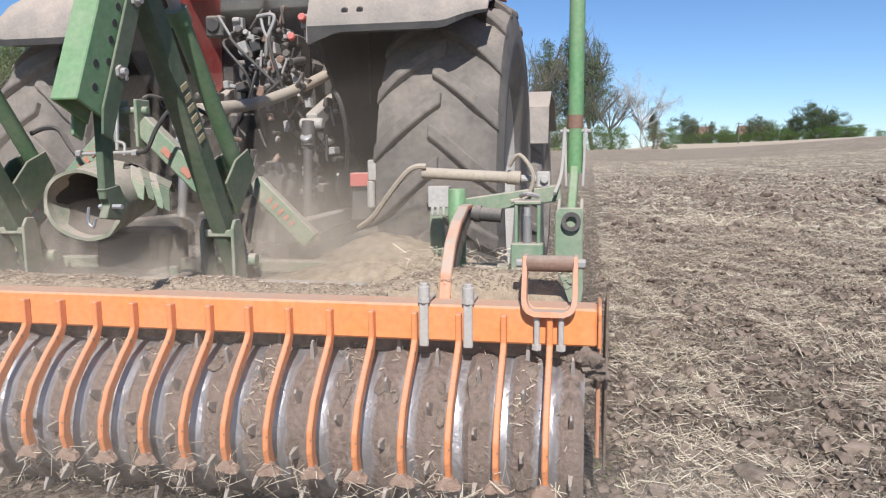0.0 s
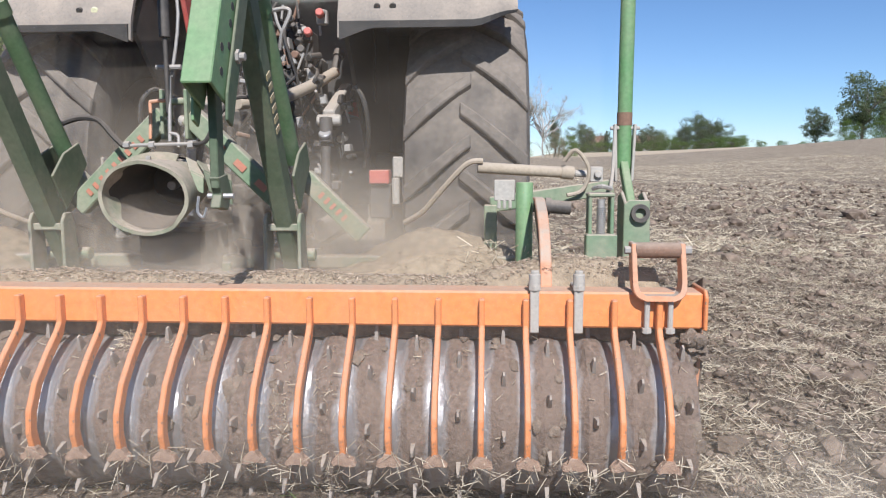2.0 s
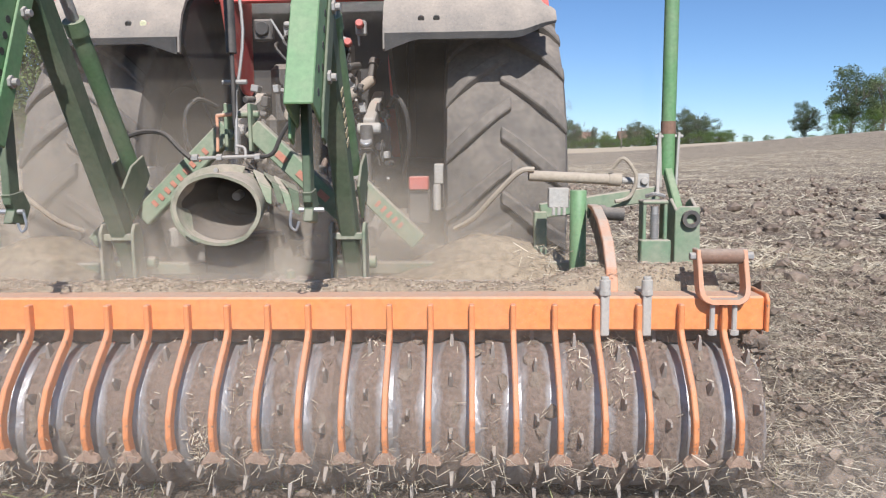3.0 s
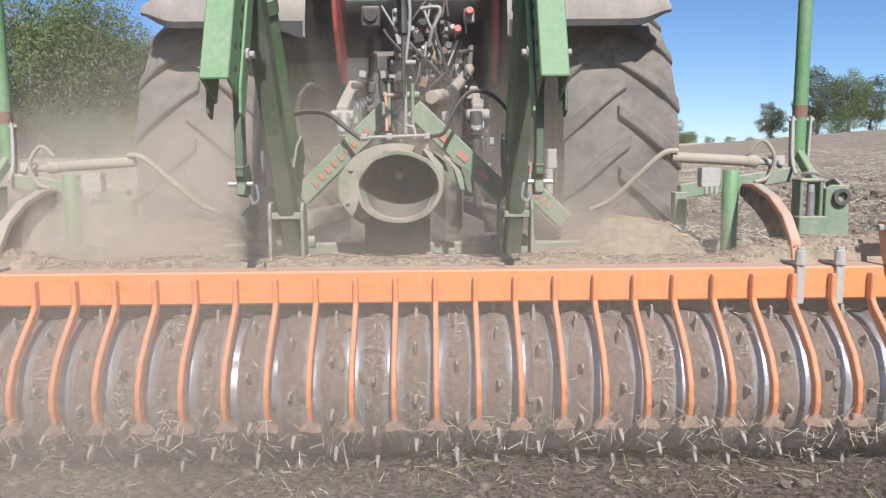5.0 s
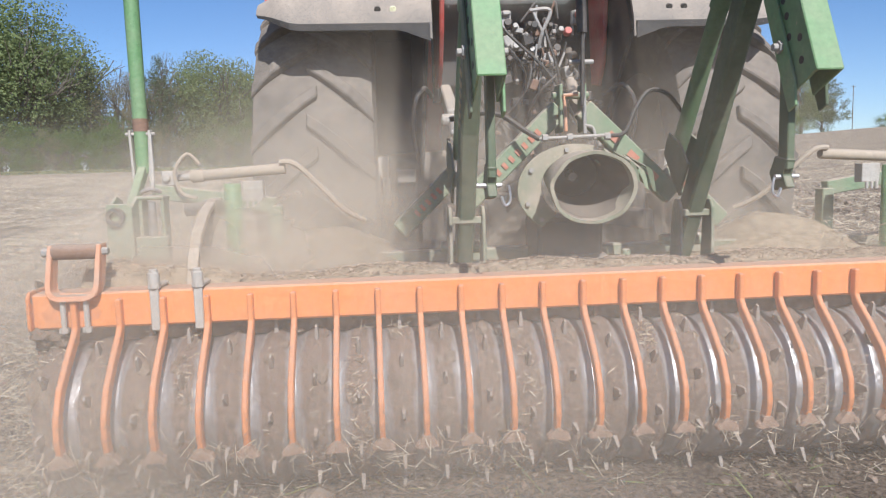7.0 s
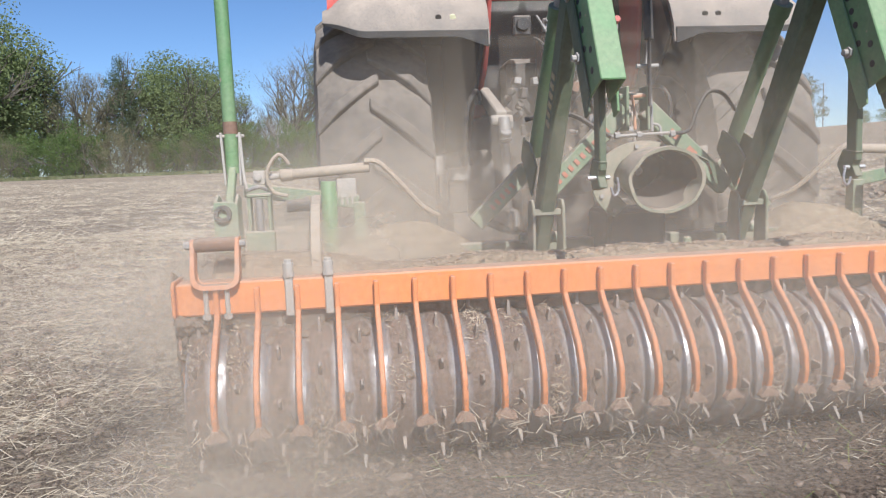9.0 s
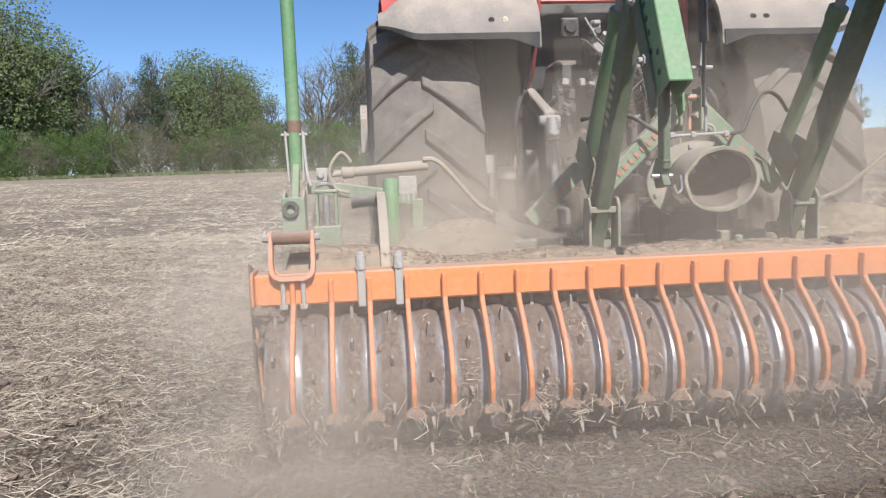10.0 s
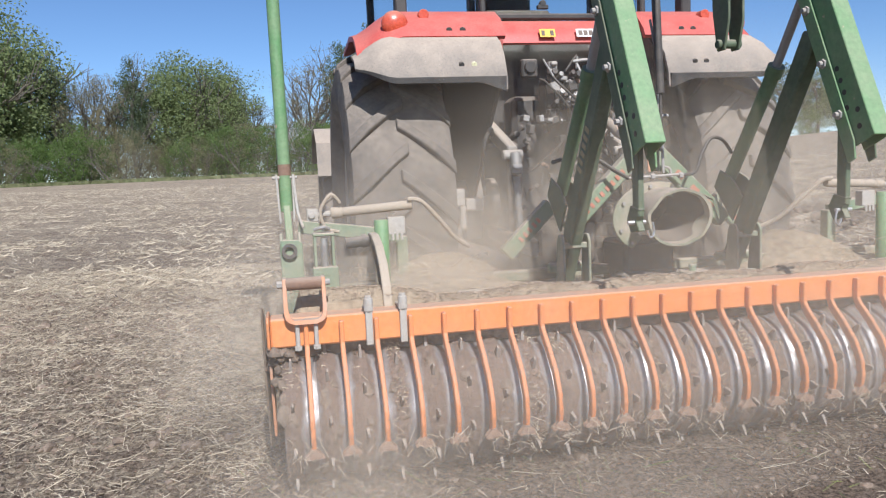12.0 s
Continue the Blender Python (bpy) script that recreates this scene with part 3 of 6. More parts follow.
def build_harrow():
    harrow = thing("power_harrow", "dusty green and orange power harrow with a toothed packer roller", "harrow")
    # rear bar
    bm = fresh()
    box(bm, (0, 0.05, 0.607), (3.50, 0.10, 0.105))
    part("rear_bar", bm, ORANGE, harrow, "orange square steel bar", 0.006)
    bm = fresh()
    box(bm, (0, 0.085, 0.528), (3.44, 0.012, 0.060))
    part("wear_strip", bm, CAKE, harrow, "soil-caked plate under the bar", 0.002)
    for s in (-1, 1):
        bm = fresh()
        plate(bm, [(-0.012, 0.552), (-0.012, 0.650), (0.004, 0.668), (0.13, 0.668), (0.16, 0.552)], 0, 1.752 * s, 0.010 * s)
        part("end_plate", bm, ORANGE_WORN, harrow, "", 0.003)
        bm = fresh()
        plate(bm, [(0.03, 0.550), (0.16, 0.550), (0.24, 0.42), (0.22, 0.20), (0.10, 0.20), (0.05, 0.42)], 0, 1.752 * s, 0.010 * s)
        part("bearing_plate", bm, ORANGE_DUSTY, harrow, "orange bearing plate caked with dust", 0.003)
        cake_rng, bm = random.Random(70 + s), fresh()
        for _ in range(60):
            r = bmesh.ops.create_icosphere(bm, subdivisions=1, radius=1.0)["verts"]
            for v in r:
                v.co *= cake_rng.uniform(0.6, 1.35)
            q = cake_rng.uniform(0.012, 0.030)
            put(bm, r, Matrix.Translation((s * (1.71 + cake_rng.gauss(0, 0.022)), 0.02 + cake_rng.uniform(-0.03, 0.10), 0.545 - 0.13 * cake_rng.random() ** 1.5)) @ Matrix.Diagonal((q, q, q * 0.8, 1)))
        tagged(part("soil_clump", bm, CAKE, harrow, "clump of soil and roots packed under the bar's end"), kind="stuff")
        bm = fresh()
        plate(bm, [(0.10, 0.69), (0.30, 0.62), (0.50, 0.36), (0.48, 0.16), (0.16, 0.14), (0.10, 0.4)], 0, 1.775 * s, 0.008 * s)
        part("side_shield", bm, CAKE, harrow, "soil-caked steel side shield", 0.002)
    # scrapers
    sm, feet = scraper_mesh(), [scraper_foot_mesh(i) for i in range(4)]
    for k in range(-13, 14):
        blade = again("scraper", sm, harrow, pose(k * SPACING, 0, 0))
        again("scraper_foot", feet[k % 4], blade)
    # clamps over the bar
    bm = fresh()
    box(bm, (0, -0.008, 0.603), (0.026, 0.012, 0.125))
    box(bm, (0, 0.05, 0.668), (0.026, 0.115, 0.010))
    strap = finish("clamp", bm, GREY, 0.003)
    bm = fresh()
    cyl(bm, (0, -0.004, 0.668), (0, -0.004, 0.712), 0.017, seg=12)
    cyl(bm, (0, -0.004, 0.700), (0, -0.004, 0.722), 0.013, seg=6)
    cyl(bm, (0, -0.004, 0.664), (0, -0.004, 0.680), 0.019, seg=6)
    nut = finish("bolt", bm, GREY, 0.002)
    for x in (-1.40, -1.275, 1.275, 1.40):
        c = again("clamp", strap, harrow, pose(x, 0, 0))
        again("bolt", nut, c)
    build_roller(harrow)
    for s in (-1, 1):
        build_wing(harrow, s)
    tagged(stalks_on("hanging_straw", harrow, 520, lambda r: (r.randint(-13, 13) * SPACING + r.gauss(0, 0.03), -0.19 + r.gauss(0, 0.02), 0.205 + r.gauss(0, 0.03)), 0.075, 61, flat=0.9), "straw hanging from the scraper tips", kind="stuff")
    build_deck(harrow)
    build_tower(harrow)
    return harrow


def build_wing(harrow, s):
    """The outer end of one side: bracket, spindle, pivot plate, marker arm and its ram."""
    M = lambda *p: mirror(p, s)
    # pin bracket on the bar
    bm = fresh()
    loop = []
    for grow, way in ((0.0, 1), (-0.014, -1)):
        side = [(1.5475 - grow, 0.800), (1.5475 - grow, 0.690)]
        side += [(1.5835 - (0.036 + grow) * math.cos(radians(a)), 0.678 - (0.036 + grow) * math.sin(radians(a))) for a in (15, 35, 55, 75, 90)]
        side += [(3.245 - x, z) for x, z in side[::-1]]
        loop += side[::way]
    plate(bm, [(x * s, z) for x, z in loop], 1, -0.042, 0.052)
    for v in bm.verts:
        v.co.y += (v.co.z - 0.64) * 0.32
    part("pin_bracket", bm, ORANGE_DUSTY, harrow, "worn orange U-shaped bracket", 0.003)
    bm = fresh()
    cyl(bm, M(1.559, 0.022, 0.778), M(1.686, 0.022, 0.778), 0.023)
    pin = part("pin", bm, RUST, harrow, "rusty brown pin", 0.002, True)
    bm = fresh()
    cyl(bm, M(1.692, 0.022, 0.778), M(1.717, 0.022, 0.778), 0.014, seg=6)
    part("nut", bm, STEEL, harrow, "", 0.001)
    bm = fresh()
    cyl(bm, M(1.530, 0.022, 0.778), M(1.553, 0.022, 0.778), 0.012, seg=6)
    part("nut", bm, STEEL, harrow, "", 0.001)
    for x in (1.59, 1.655):
        bm = fresh()
        cyl(bm, M(x, -0.020, 0.640), M(x, -0.020, 0.545), 0.008, seg=8)
        cyl(bm, M(x, -0.020, 0.548), M(x, -0.020, 0.562), 0.014, seg=6)
        part("stud", bm, GREY, harrow)
    # spindle box
    bm = fresh()
    box(bm, M(1.525, 0.44, 0.725), (0.105, 0.05, 0.115))
    box_part = part("spindle_box", bm, GREEN_DUSTY, harrow, "dusty green depth-adjuster box", 0.004)
    for x in (1.488, 1.562):
        bm = fresh()
        box(bm, M(x, 0.47, 0.80), (0.012, 0.07, 0.22))
        part("cheek", bm, GREEN_DUSTY, box_part, "", 0.003)
    for x in (1.495, 1.555):
        bm = fresh()
        box(bm, M(x, 0.40, 0.60), (0.014, 0.09, 0.14))
        part("lug_plate", bm, GREEN_DUSTY, box_part, "", 0.003)
    bm = fresh()
    box(bm, M(1.525, 0.47, 0.915), (0.09, 0.08, 0.014))
    part("spindle_cap", bm, GREEN_DUSTY, harrow, "", 0.004)
    bm = fresh()
    cyl(bm, M(1.525, 0.445, 0.60), M(1.525, 0.445, 0.90), 0.013, seg=10)
    for i in range(14):
        cyl(bm, M(1.525, 0.445, 0.78 + i * 0.007), M(1.525, 0.445, 0.784 + i * 0.007), 0.016, seg=10)
    part("spindle", bm, STEEL, harrow, "threaded steel spindle", 0, True)
    bm = fresh()
    tube(bm, [M(1.50, 0.47, 0.935), M(1.525, 0.44, 0.945), M(1.56, 0.46, 0.935)], 0.008)
    part("retaining_clip", bm, STEEL, harrow)
    # pivot plate with its bushing
    bm = fresh()
    plate(bm, [(1.612 * s, 0.56), (1.612 * s, 0.88), (1.63 * s, 0.895), (1.700 * s, 0.895), (1.708 * s, 0.62), (1.69 * s, 0.50)], 1, 0.50, 0.014)
    for x in (1.616, 1.692):
        plate(bm, [(0.514, 0.58), (0.514, 0.88), (0.60, 0.92), (0.66, 0.90), (0.66, 0.60)], 0, x * s, 0.012 * s)
    part("pivot_plate", bm, GREEN_DUSTY, harrow, "green pivot plate", 0.003)
    bm = fresh()
    lathe(bm, [(0.480, 0.018), (0.480, 0.032), (0.53, 0.032), (0.53, 0.018)], 20, "y", True)
    part("bushing", bm, IRON, harrow, "black bushing ring", at=pose(1.666 * s, 0, 0.85))
    # orange curved link plate
    bm = fresh()
    rim = [(0.10, 0.60), (0.085, 0.66), (0.11, 0.73), (0.18, 0.81), (0.29, 0.87), (0.42, 0.905), (0.52, 0.905)]
    inner = [(0.52, 0.84), (0.42, 0.815), (0.33, 0.77), (0.25, 0.705), (0.20, 0.64), (0.19, 0.60)]
    plate(bm, [(y + 0.012, z - 0.008) for y, z in rim] + inner, 0, 1.304 * s, 0.022 * s)
    link = part("link_plate", bm, CAKE, harrow, "curved link plate caked with brown dust", 0.004)
    bm = fresh()
    plate(bm, rim + [(y + 0.014, z - 0.012) for y, z in rim[::-1]], 0, 1.298 * s, 0.034 * s)
    part("rim", bm, ORANGE_DUSTY if s > 0 else CREAM, link, "orange outer edge" if s > 0 else "dust-caked outer edge", 0.003)
    # green post and grey limiter beside it
    bm = fresh()
    cyl(bm, M(1.27, 0.56, 0.50), M(1.27, 0.56, 0.955), 0.031, seg=16)
    part("post", bm, GREEN, harrow, "round green post", 0.003, True)
    bm = fresh()
    cyl(bm, M(1.30, 0.52, 0.875), M(1.43, 0.52, 0.865), 0.024, seg=12)
    cyl(bm, M(1.34, 0.52, 0.873), M(1.36, 0.52, 0.871), 0.030, seg=12)
    part("limiter", bm, IRON, harrow, "dark steel limiter", 0, True)
    bm = fresh()
    box(bm, M(1.20, 0.60, 0.925), (0.075, 0.05, 0.075))
    for i in range(3):
        cyl(bm, M(1.18 + 0.02 * i, 0.57, 0.89), M(1.18 + 0.02 * i, 0.57, 0.86), 0.007, seg=8)
    part("valve_block", bm, GREY, harrow, "pale dusty valve block", 0.004)
    # marker ram with hose
    bm = fresh()
    cyl(bm, M(1.10, 0.76, 1.005), M(1.44, 0.79, 0.985), 0.022, seg=16)
    cyl(bm, M(1.42, 0.79, 0.987), M(1.47, 0.792, 0.983), 0.027, seg=16)
    part("marker_ram", bm, CREAM, harrow, "dust-caked hydraulic ram", 0.003, True)
    bm = fresh()
    cyl(bm, M(1.47, 0.79, 0.983), M(1.54, 0.80, 0.978), 0.015, seg=10)
    box(bm, M(1.555, 0.80, 0.978), (0.05, 0.05, 0.06))
    cyl(bm, M(1.56, 0.76, 0.978), M(1.56, 0.85, 0.978), 0.016, seg=8)
    part("ram_clevis", bm, GREY, harrow, "", 0.004)
    bm = fresh()
    tube(bm, [M(1.43, 0.76, 1.03), M(1.47, 0.74, 1.07), M(1.52, 0.74, 1.00), M(1.50, 0.75, 0.92), M(1.44, 0.74, 0.90)], 0.008)
    part("ram_hose", bm, CREAM, harrow, "dusty hydraulic hose", 0, True)
    bm = fresh()
    tube(bm, [M(1.12, 0.74, 1.03), M(1.06, 0.74, 1.02), M(0.97, 0.78, 0.93), M(0.88, 0.84, 0.83), M(0.80, 0.9, 0.78)], 0.011)
    part("ram_hose", bm, CREAM, harrow, "dusty hydraulic hose", 0, True)
    bm = fresh()
    beam(bm, M(1.15, 0.80, 0.86), M(1.62, 0.80, 0.93), 0.05, 0.06)
    beam(bm, M(1.15, 0.80, 0.86), M(1.15, 0.80, 0.60), 0.05, 0.06)
    part("marker_beam", bm, GREEN_DUSTY, harrow, "dusty green carrying beam", 0.004)
    # marker arm, folded up
    bm = fresh()
    cyl(bm, M(1.668, 0.85, 1.0), M(1.675, 0.85, 3.55), 0.0285, seg=18)
    arm = part("marker_arm", bm, GREEN, harrow, "tall green tube, folded upright", 0, True)
    bm = fresh()
    cyl(bm, M(1.668, 0.85, 1.165), M(1.668, 0.85, 1.215), 0.0295, seg=18)
    part("rust_ring", bm, RUST, arm, "band of rust on the tube", 0, True)
    bm = fresh()
    for dx in (-0.038, 0.038):
        beam(bm, M(1.668 + dx, 0.84, 1.17), M(1.668 + dx * 0.8, 0.84, 0.95), 0.010, 0.035)
    cyl(bm, M(1.612, 0.84, 1.155), M(1.725, 0.84, 1.155), 0.008, seg=8)
    part("fork", bm, GREY, arm, "pale steel fork with its bolt", 0.002)
    bm = fresh()
    beam(bm, M(1.668, 0.85, 1.02), M(1.662, 0.64, 0.86), 0.03, 0.045)
    part("hinge", bm, GREEN, arm, "", 0.004)
    bm = fresh()
    tube(bm, [M(1.63, 0.83, 1.16), M(1.62, 0.80, 1.0), M(1.60, 0.72, 0.93)], 0.007)
    part("stay", bm, GREY, arm)
    bm = fresh()
    lathe(bm, [(0.0, 0.02), (0.02, 0.19), (0.026, 0.19), (0.03, 0.02)], 24)
    part("marker_disc", bm, IRON, arm, "dark marking disc", at=pose(1.70 * s, 0.85, 3.5, 0, 0, 72))


def deck_height(x, y):
    """Loose soil that lies on the trough: a low bank behind the bar, heaps before the wheels."""
    heap = 0.21 * math.exp(-((abs(x) - 0.95) / 0.38) ** 2) * smooth01(np.array((y - 0.45) / 0.4)).item()
    bank = 0.03 * math.exp(-((y - 0.16) / 0.07) ** 2)
    side = 0.045 * smooth01(np.array((abs(x) - 1.0) / 0.35)).item() * math.exp(-((y - 0.2) / 0.2) ** 2)
    n = noise.noise((x * 4, y * 4, 0.3)) * 0.022 + noise.noise((x * 15, y * 15, 1.3)) * 0.008 + noise.noise((x * 42, y * 42, 2.3)) * 0.005
    dip = 0.10 * smooth01(np.array((y - 0.24) / 0.12)).item()
    return 0.650 + bank + side + heap - dip + n


def build_deck(harrow):
    bm = fresh()
    box(bm, (0, 0.495, 0.42), (3.38, 0.75, 0.26))
    part("trough", bm, GREEN_DUSTY, harrow, "dusty green gear trough", 0.01)
    for x, w in ((-1.32, 0.40), (-0.80, 0.36), (-0.26, 0.16), (0.24, 0.22), (0.78, 0.40), (1.30, 0.36)):
        bm = fresh()
        box(bm, (x, 0.40, 0.605), (w, 0.05, 0.075))
        part("stiffener", bm, GUARD, harrow, "dust-caked stiffener on the trough", 0.006)
    bm = fresh()
    box(bm, (0, 0.74, 0.640), (2.9, 0.05, 0.05))
    part("cross_rail", bm, GUARD, harrow, "dust-caked rail along the trough", 0.006)
    bm = fresh()
    nx, ny = 330, 34
    grid = [[None] * ny for _ in range(nx)]
    for i in range(nx):
        for j in range(ny):
            x, y = -1.70 + 3.40 * i / (nx - 1), 0.085 + 0.86 * j / (ny - 1)
            edge = min(1.0, (1.70 - abs(x)) / 0.06) * min(1.0, (0.945 - y) / 0.05)
            z = deck_height(x, y)
            z = z if j > 1 else (0.61 if j == 0 else max(0.655, z - 0.012))
            grid[i][j] = bm.verts.new((x, y, 0.545 + (z - 0.545) * edge))
    for i in range(nx - 1):
        for j in range(ny - 1):
            bm.faces.new((grid[i][j], grid[i + 1][j], grid[i + 1][j + 1], grid[i][j + 1]))
    tagged(part("soil_layer", bm, DECK_SOIL, harrow, "dry crumbly soil and chaff lying on the trough", smooth=True), kind="stuff")

    def on_deck(r):
        x, y = r.uniform(-1.68, 1.68), 0.088 + (0.16 if r.random() < 0.8 else 0.6) * r.random()
        return x, y, deck_height(x, y) + 0.004
    tagged(stalks_on("chaff", harrow, 7500, on_deck, 0.015, 7, CHAFF, 0.25), "short straw and chaff on the trough", kind="stuff")
    tagged(stalks_on("tangled_straw", harrow, 420, lambda r: (r.choice((-1, 1)) * r.uniform(1.05, 1.5), r.uniform(0.5, 0.8), r.uniform(0.60, 0.74)), 0.085, 8), "straw tangled at the ends of the trough", kind="stuff")
    tagged(stalks_on("tangled_twig", harrow, 10, lambda r: (r.choice((-1, 1)) * r.uniform(0.75, 1.15), r.uniform(0.3, 0.6), r.uniform(0.62, 0.70)), 0.13, 9, BARK), "dark twigs and roots on the trough", kind="stuff")


def letter_bars(parent, a, b, lift, mat, count, size, at_x=1):
    """Plain bars in place of lettering, along a line."""
    a, b = Vector(a), Vector(b)
    d = (b - a).normalized()
    bm = fresh()
    turn = Matrix.Rotation(-math.atan2(d.z, d.x), 3, "Y")
    for i in range(count):
        c = a + (b - a) * ((i + 0.5) / count) + Vector(lift)
        box(bm, c, ((b - a).length / count * 0.45, 0.003, size), turn)
    part("lettering", bm, mat, parent, "plain bars of worn lettering")


def build_tower(harrow):
    for s in (-1, 1):
        M = lambda *p: mirror(p, s)
        # foot bracket of the lifting arm
        for x in (0.365, 0.485):
            bm = fresh()
            plate(bm, [(0.42, 0.50), (0.42, 0.82), (0.44, 0.85), (0.48, 0.85), (0.50, 0.80), (0.53, 0.50)], 0, (x - 0.006) * s, 0.012 * s)
            part("foot_bracket", bm, GUARD, harrow, "", 0.003)
        bm = fresh()
        box(bm, M(0.425, 0.45, 0.80), (0.108, 0.03, 0.025))
        part("crosspiece", bm, GUARD, harrow, "", 0.003)
        bm = fresh()
        box(bm, M(0.425, 0.46, 0.62), (0.108, 0.03, 0.025))
        part("crosspiece", bm, GUARD, harrow, "", 0.003)
        bm = fresh()
        cyl(bm, M(0.34, 0.56, 0.69), M(0.51, 0.56, 0.69), 0.024, seg=12)
        part("pivot_pin", bm, GREEN_DUSTY, harrow, "", 0.003)
        # slanting lifting arm; its shade is put into the darker green
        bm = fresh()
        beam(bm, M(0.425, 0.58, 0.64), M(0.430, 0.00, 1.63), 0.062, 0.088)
        arm = part("lifting_arm", bm, GREEN_DARK, harrow, "green slanting box arm, darkened for its shade", 0.008)
        bm, low, high = fresh(), Vector((0.425, 0.58, 0.64)), Vector((0.430, 0.00, 1.63))
        lean = Matrix.Rotation(math.atan2(high.z - low.z, high.y - low.y), 3, "X")
        for i in range(6):
            c = low + (high - low) * (0.50 + 0.032 * i)
            box(bm, ((c.x + 0.0325) * s, c.y, c.z), (0.003, 0.019, 0.040), lean)
        part("lettering", bm, LETTER_CREAM, arm, "plain bars of worn cream lettering")
        # stay and ram
        bm = fresh()
        cyl(bm, M(0.425, 0.60, 1.03), M(0.425, 0.24, 1.53), 0.030, seg=14)
        cyl(bm, M(0.425, 0.26, 1.50), M(0.425, 0.23, 1.54), 0.036, seg=14)
        ram = part("lifting_ram", bm, GREEN_RAM, harrow, "green lifting ram", 0, True)
        bm = fresh()
        cyl(bm, M(0.425, 0.235, 1.535), M(0.430, 0.03, 1.86), 0.019, seg=12)
        part("ram_rod", bm, STEEL, ram, "steel piston rod", 0, True)
        bm = fresh()
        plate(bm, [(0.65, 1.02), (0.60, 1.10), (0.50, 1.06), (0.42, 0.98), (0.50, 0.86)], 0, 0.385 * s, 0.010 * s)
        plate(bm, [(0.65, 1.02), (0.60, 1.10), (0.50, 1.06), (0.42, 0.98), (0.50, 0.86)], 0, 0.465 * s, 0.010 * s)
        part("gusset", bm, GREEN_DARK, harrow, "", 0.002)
        build_post(harrow, s)
        # leg of the three-point tower
        bm = fresh()
        a, b = M(0.40, 0.60, 0.86), M(0.045, 0.60, 1.20)
        d = (Vector(b) - Vector(a)).normalized()
        turn = Matrix.Rotation(-math.atan2(d.z, d.x), 3, "Y")
        box(bm, (Vector(a) + Vector(b)) / 2, ((Vector(b) - Vector(a)).length, 0.055, 0.078), turn)
        leg = part("tower_leg", bm, GREEN_DUSTY, harrow, "dusty green slanting tower leg", 0.005)
        letter_bars(leg, M(0.35, 0.569, 0.905), M(0.12, 0.569, 1.125), (0, 0, 0), LETTER_RED, 9 if s < 0 else 3, 0.026)
        # foot plate of the tower with lettering
        bm = fresh()
        a, b = M(0.43, 0.75, 0.97), M(0.66, 0.72, 0.745)
        d = (Vector(b) - Vector(a)).normalized()
        turn = Matrix.Rotation(-math.atan2(d.z, d.x), 3, "Y")
        box(bm, (Vector(a) + Vector(b)) / 2, ((Vector(b) - Vector(a)).length, 0.045, 0.075), turn)
        brace = part("brace", bm, GREEN_DUSTY, harrow, "dusty green brace", 0.005)
        letter_bars(brace, M(0.49, 0.712, 0.911), M(0.60, 0.708, 0.803), (0, 0, 0), LETTER_RED, 5, 0.028)
    # middle of the tower
    bm = fresh()
    box(bm, (-0.045, 0.60, 1.20), (0.012, 0.09, 0.18))
    box(bm, (0.045, 0.60, 1.20), (0.012, 0.09, 0.18))
    cyl(bm, (-0.07, 0.60, 1.25), (0.07, 0.60, 1.25), 0.014)
    part("top_link_bracket", bm, GREEN_DUSTY, harrow, "", 0.003)
    bm = fresh()
    cyl(bm, (0.015, 0.48, 1.20), (0.015, 0.48, 1.47), 0.008, seg=10)
    cyl(bm, (0.014, 0.48, 1.46), (0.0, 0.50, 2.1), 0.019, seg=12)
    part("top_link", bm, IRON, harrow, "dark steel link rod", 0, True)
    # drive guard: a flared tube, open to the back
    bm = fresh()
    lathe(bm, [(0.30, 0.150), (0.30, 0.142), (0.42, 0.122), (0.60, 0.100), (0.60, 0.108), (0.45, 0.130), (0.36, 0.144)], 36, "y", True)
    for v in bm.verts:
        v.co.z *= 0.83
        v.co.y += 0.012 * noise.noise((v.co.x * 16, v.co.z * 16, 0.4))
        if v.co.z < 0:
            v.co.y += 0.02 * math.cos(v.co.x * 14)
    guard = part("drive_guard", bm, GUARD, harrow, "dusty green flared drive guard, open to the back", 0, True, at=pose(0, 0, 0.868, 8))
    bm = fresh()
    lathe(bm, [(0.288, 0.153), (0.288, 0.139), (0.312, 0.139), (0.312, 0.153)], 36, "y", True)
    for v in bm.verts:
        dent = 1 + 0.035 * noise.noise((v.co.x * 14, v.co.z * 14, 0.7))
        v.co.x, v.co.z = v.co.x * dent, v.co.z * 0.83 * dent
        v.co.y += 0.012 * noise.noise((v.co.x * 16, v.co.z * 16, 0.4))
    part("guard_rim", bm, GUARD, guard, "dust-caked rim", 0, True)
    # added inner shell and back disc: the guard's inner shade is in their colour
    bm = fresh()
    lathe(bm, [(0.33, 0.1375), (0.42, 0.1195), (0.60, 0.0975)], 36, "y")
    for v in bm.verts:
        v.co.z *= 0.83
    part("guard_lining", bm, GUARD_SHADE, guard, "added dark shell holding the shade inside the guard", 0, True)
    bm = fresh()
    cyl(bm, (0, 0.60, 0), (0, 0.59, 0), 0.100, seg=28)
    part("guard_back", bm, GUARD_SHADE, guard, "dark back of the guard, its shade in the colour")
    bm = fresh()
    cyl(bm, (-0.01, 0.60, 0.0), (-0.01, 0.54, 0.0), 0.018, seg=10)
    part("drive_stub", bm, STEEL, guard, "steel shaft stub", 0.003)
    bm = fresh()
    out = [(-0.02 + 0.215 * math.cos(a), 0.90 + 0.165 * math.sin(a)) for a in np.linspace(radians(70), radians(235), 16)]
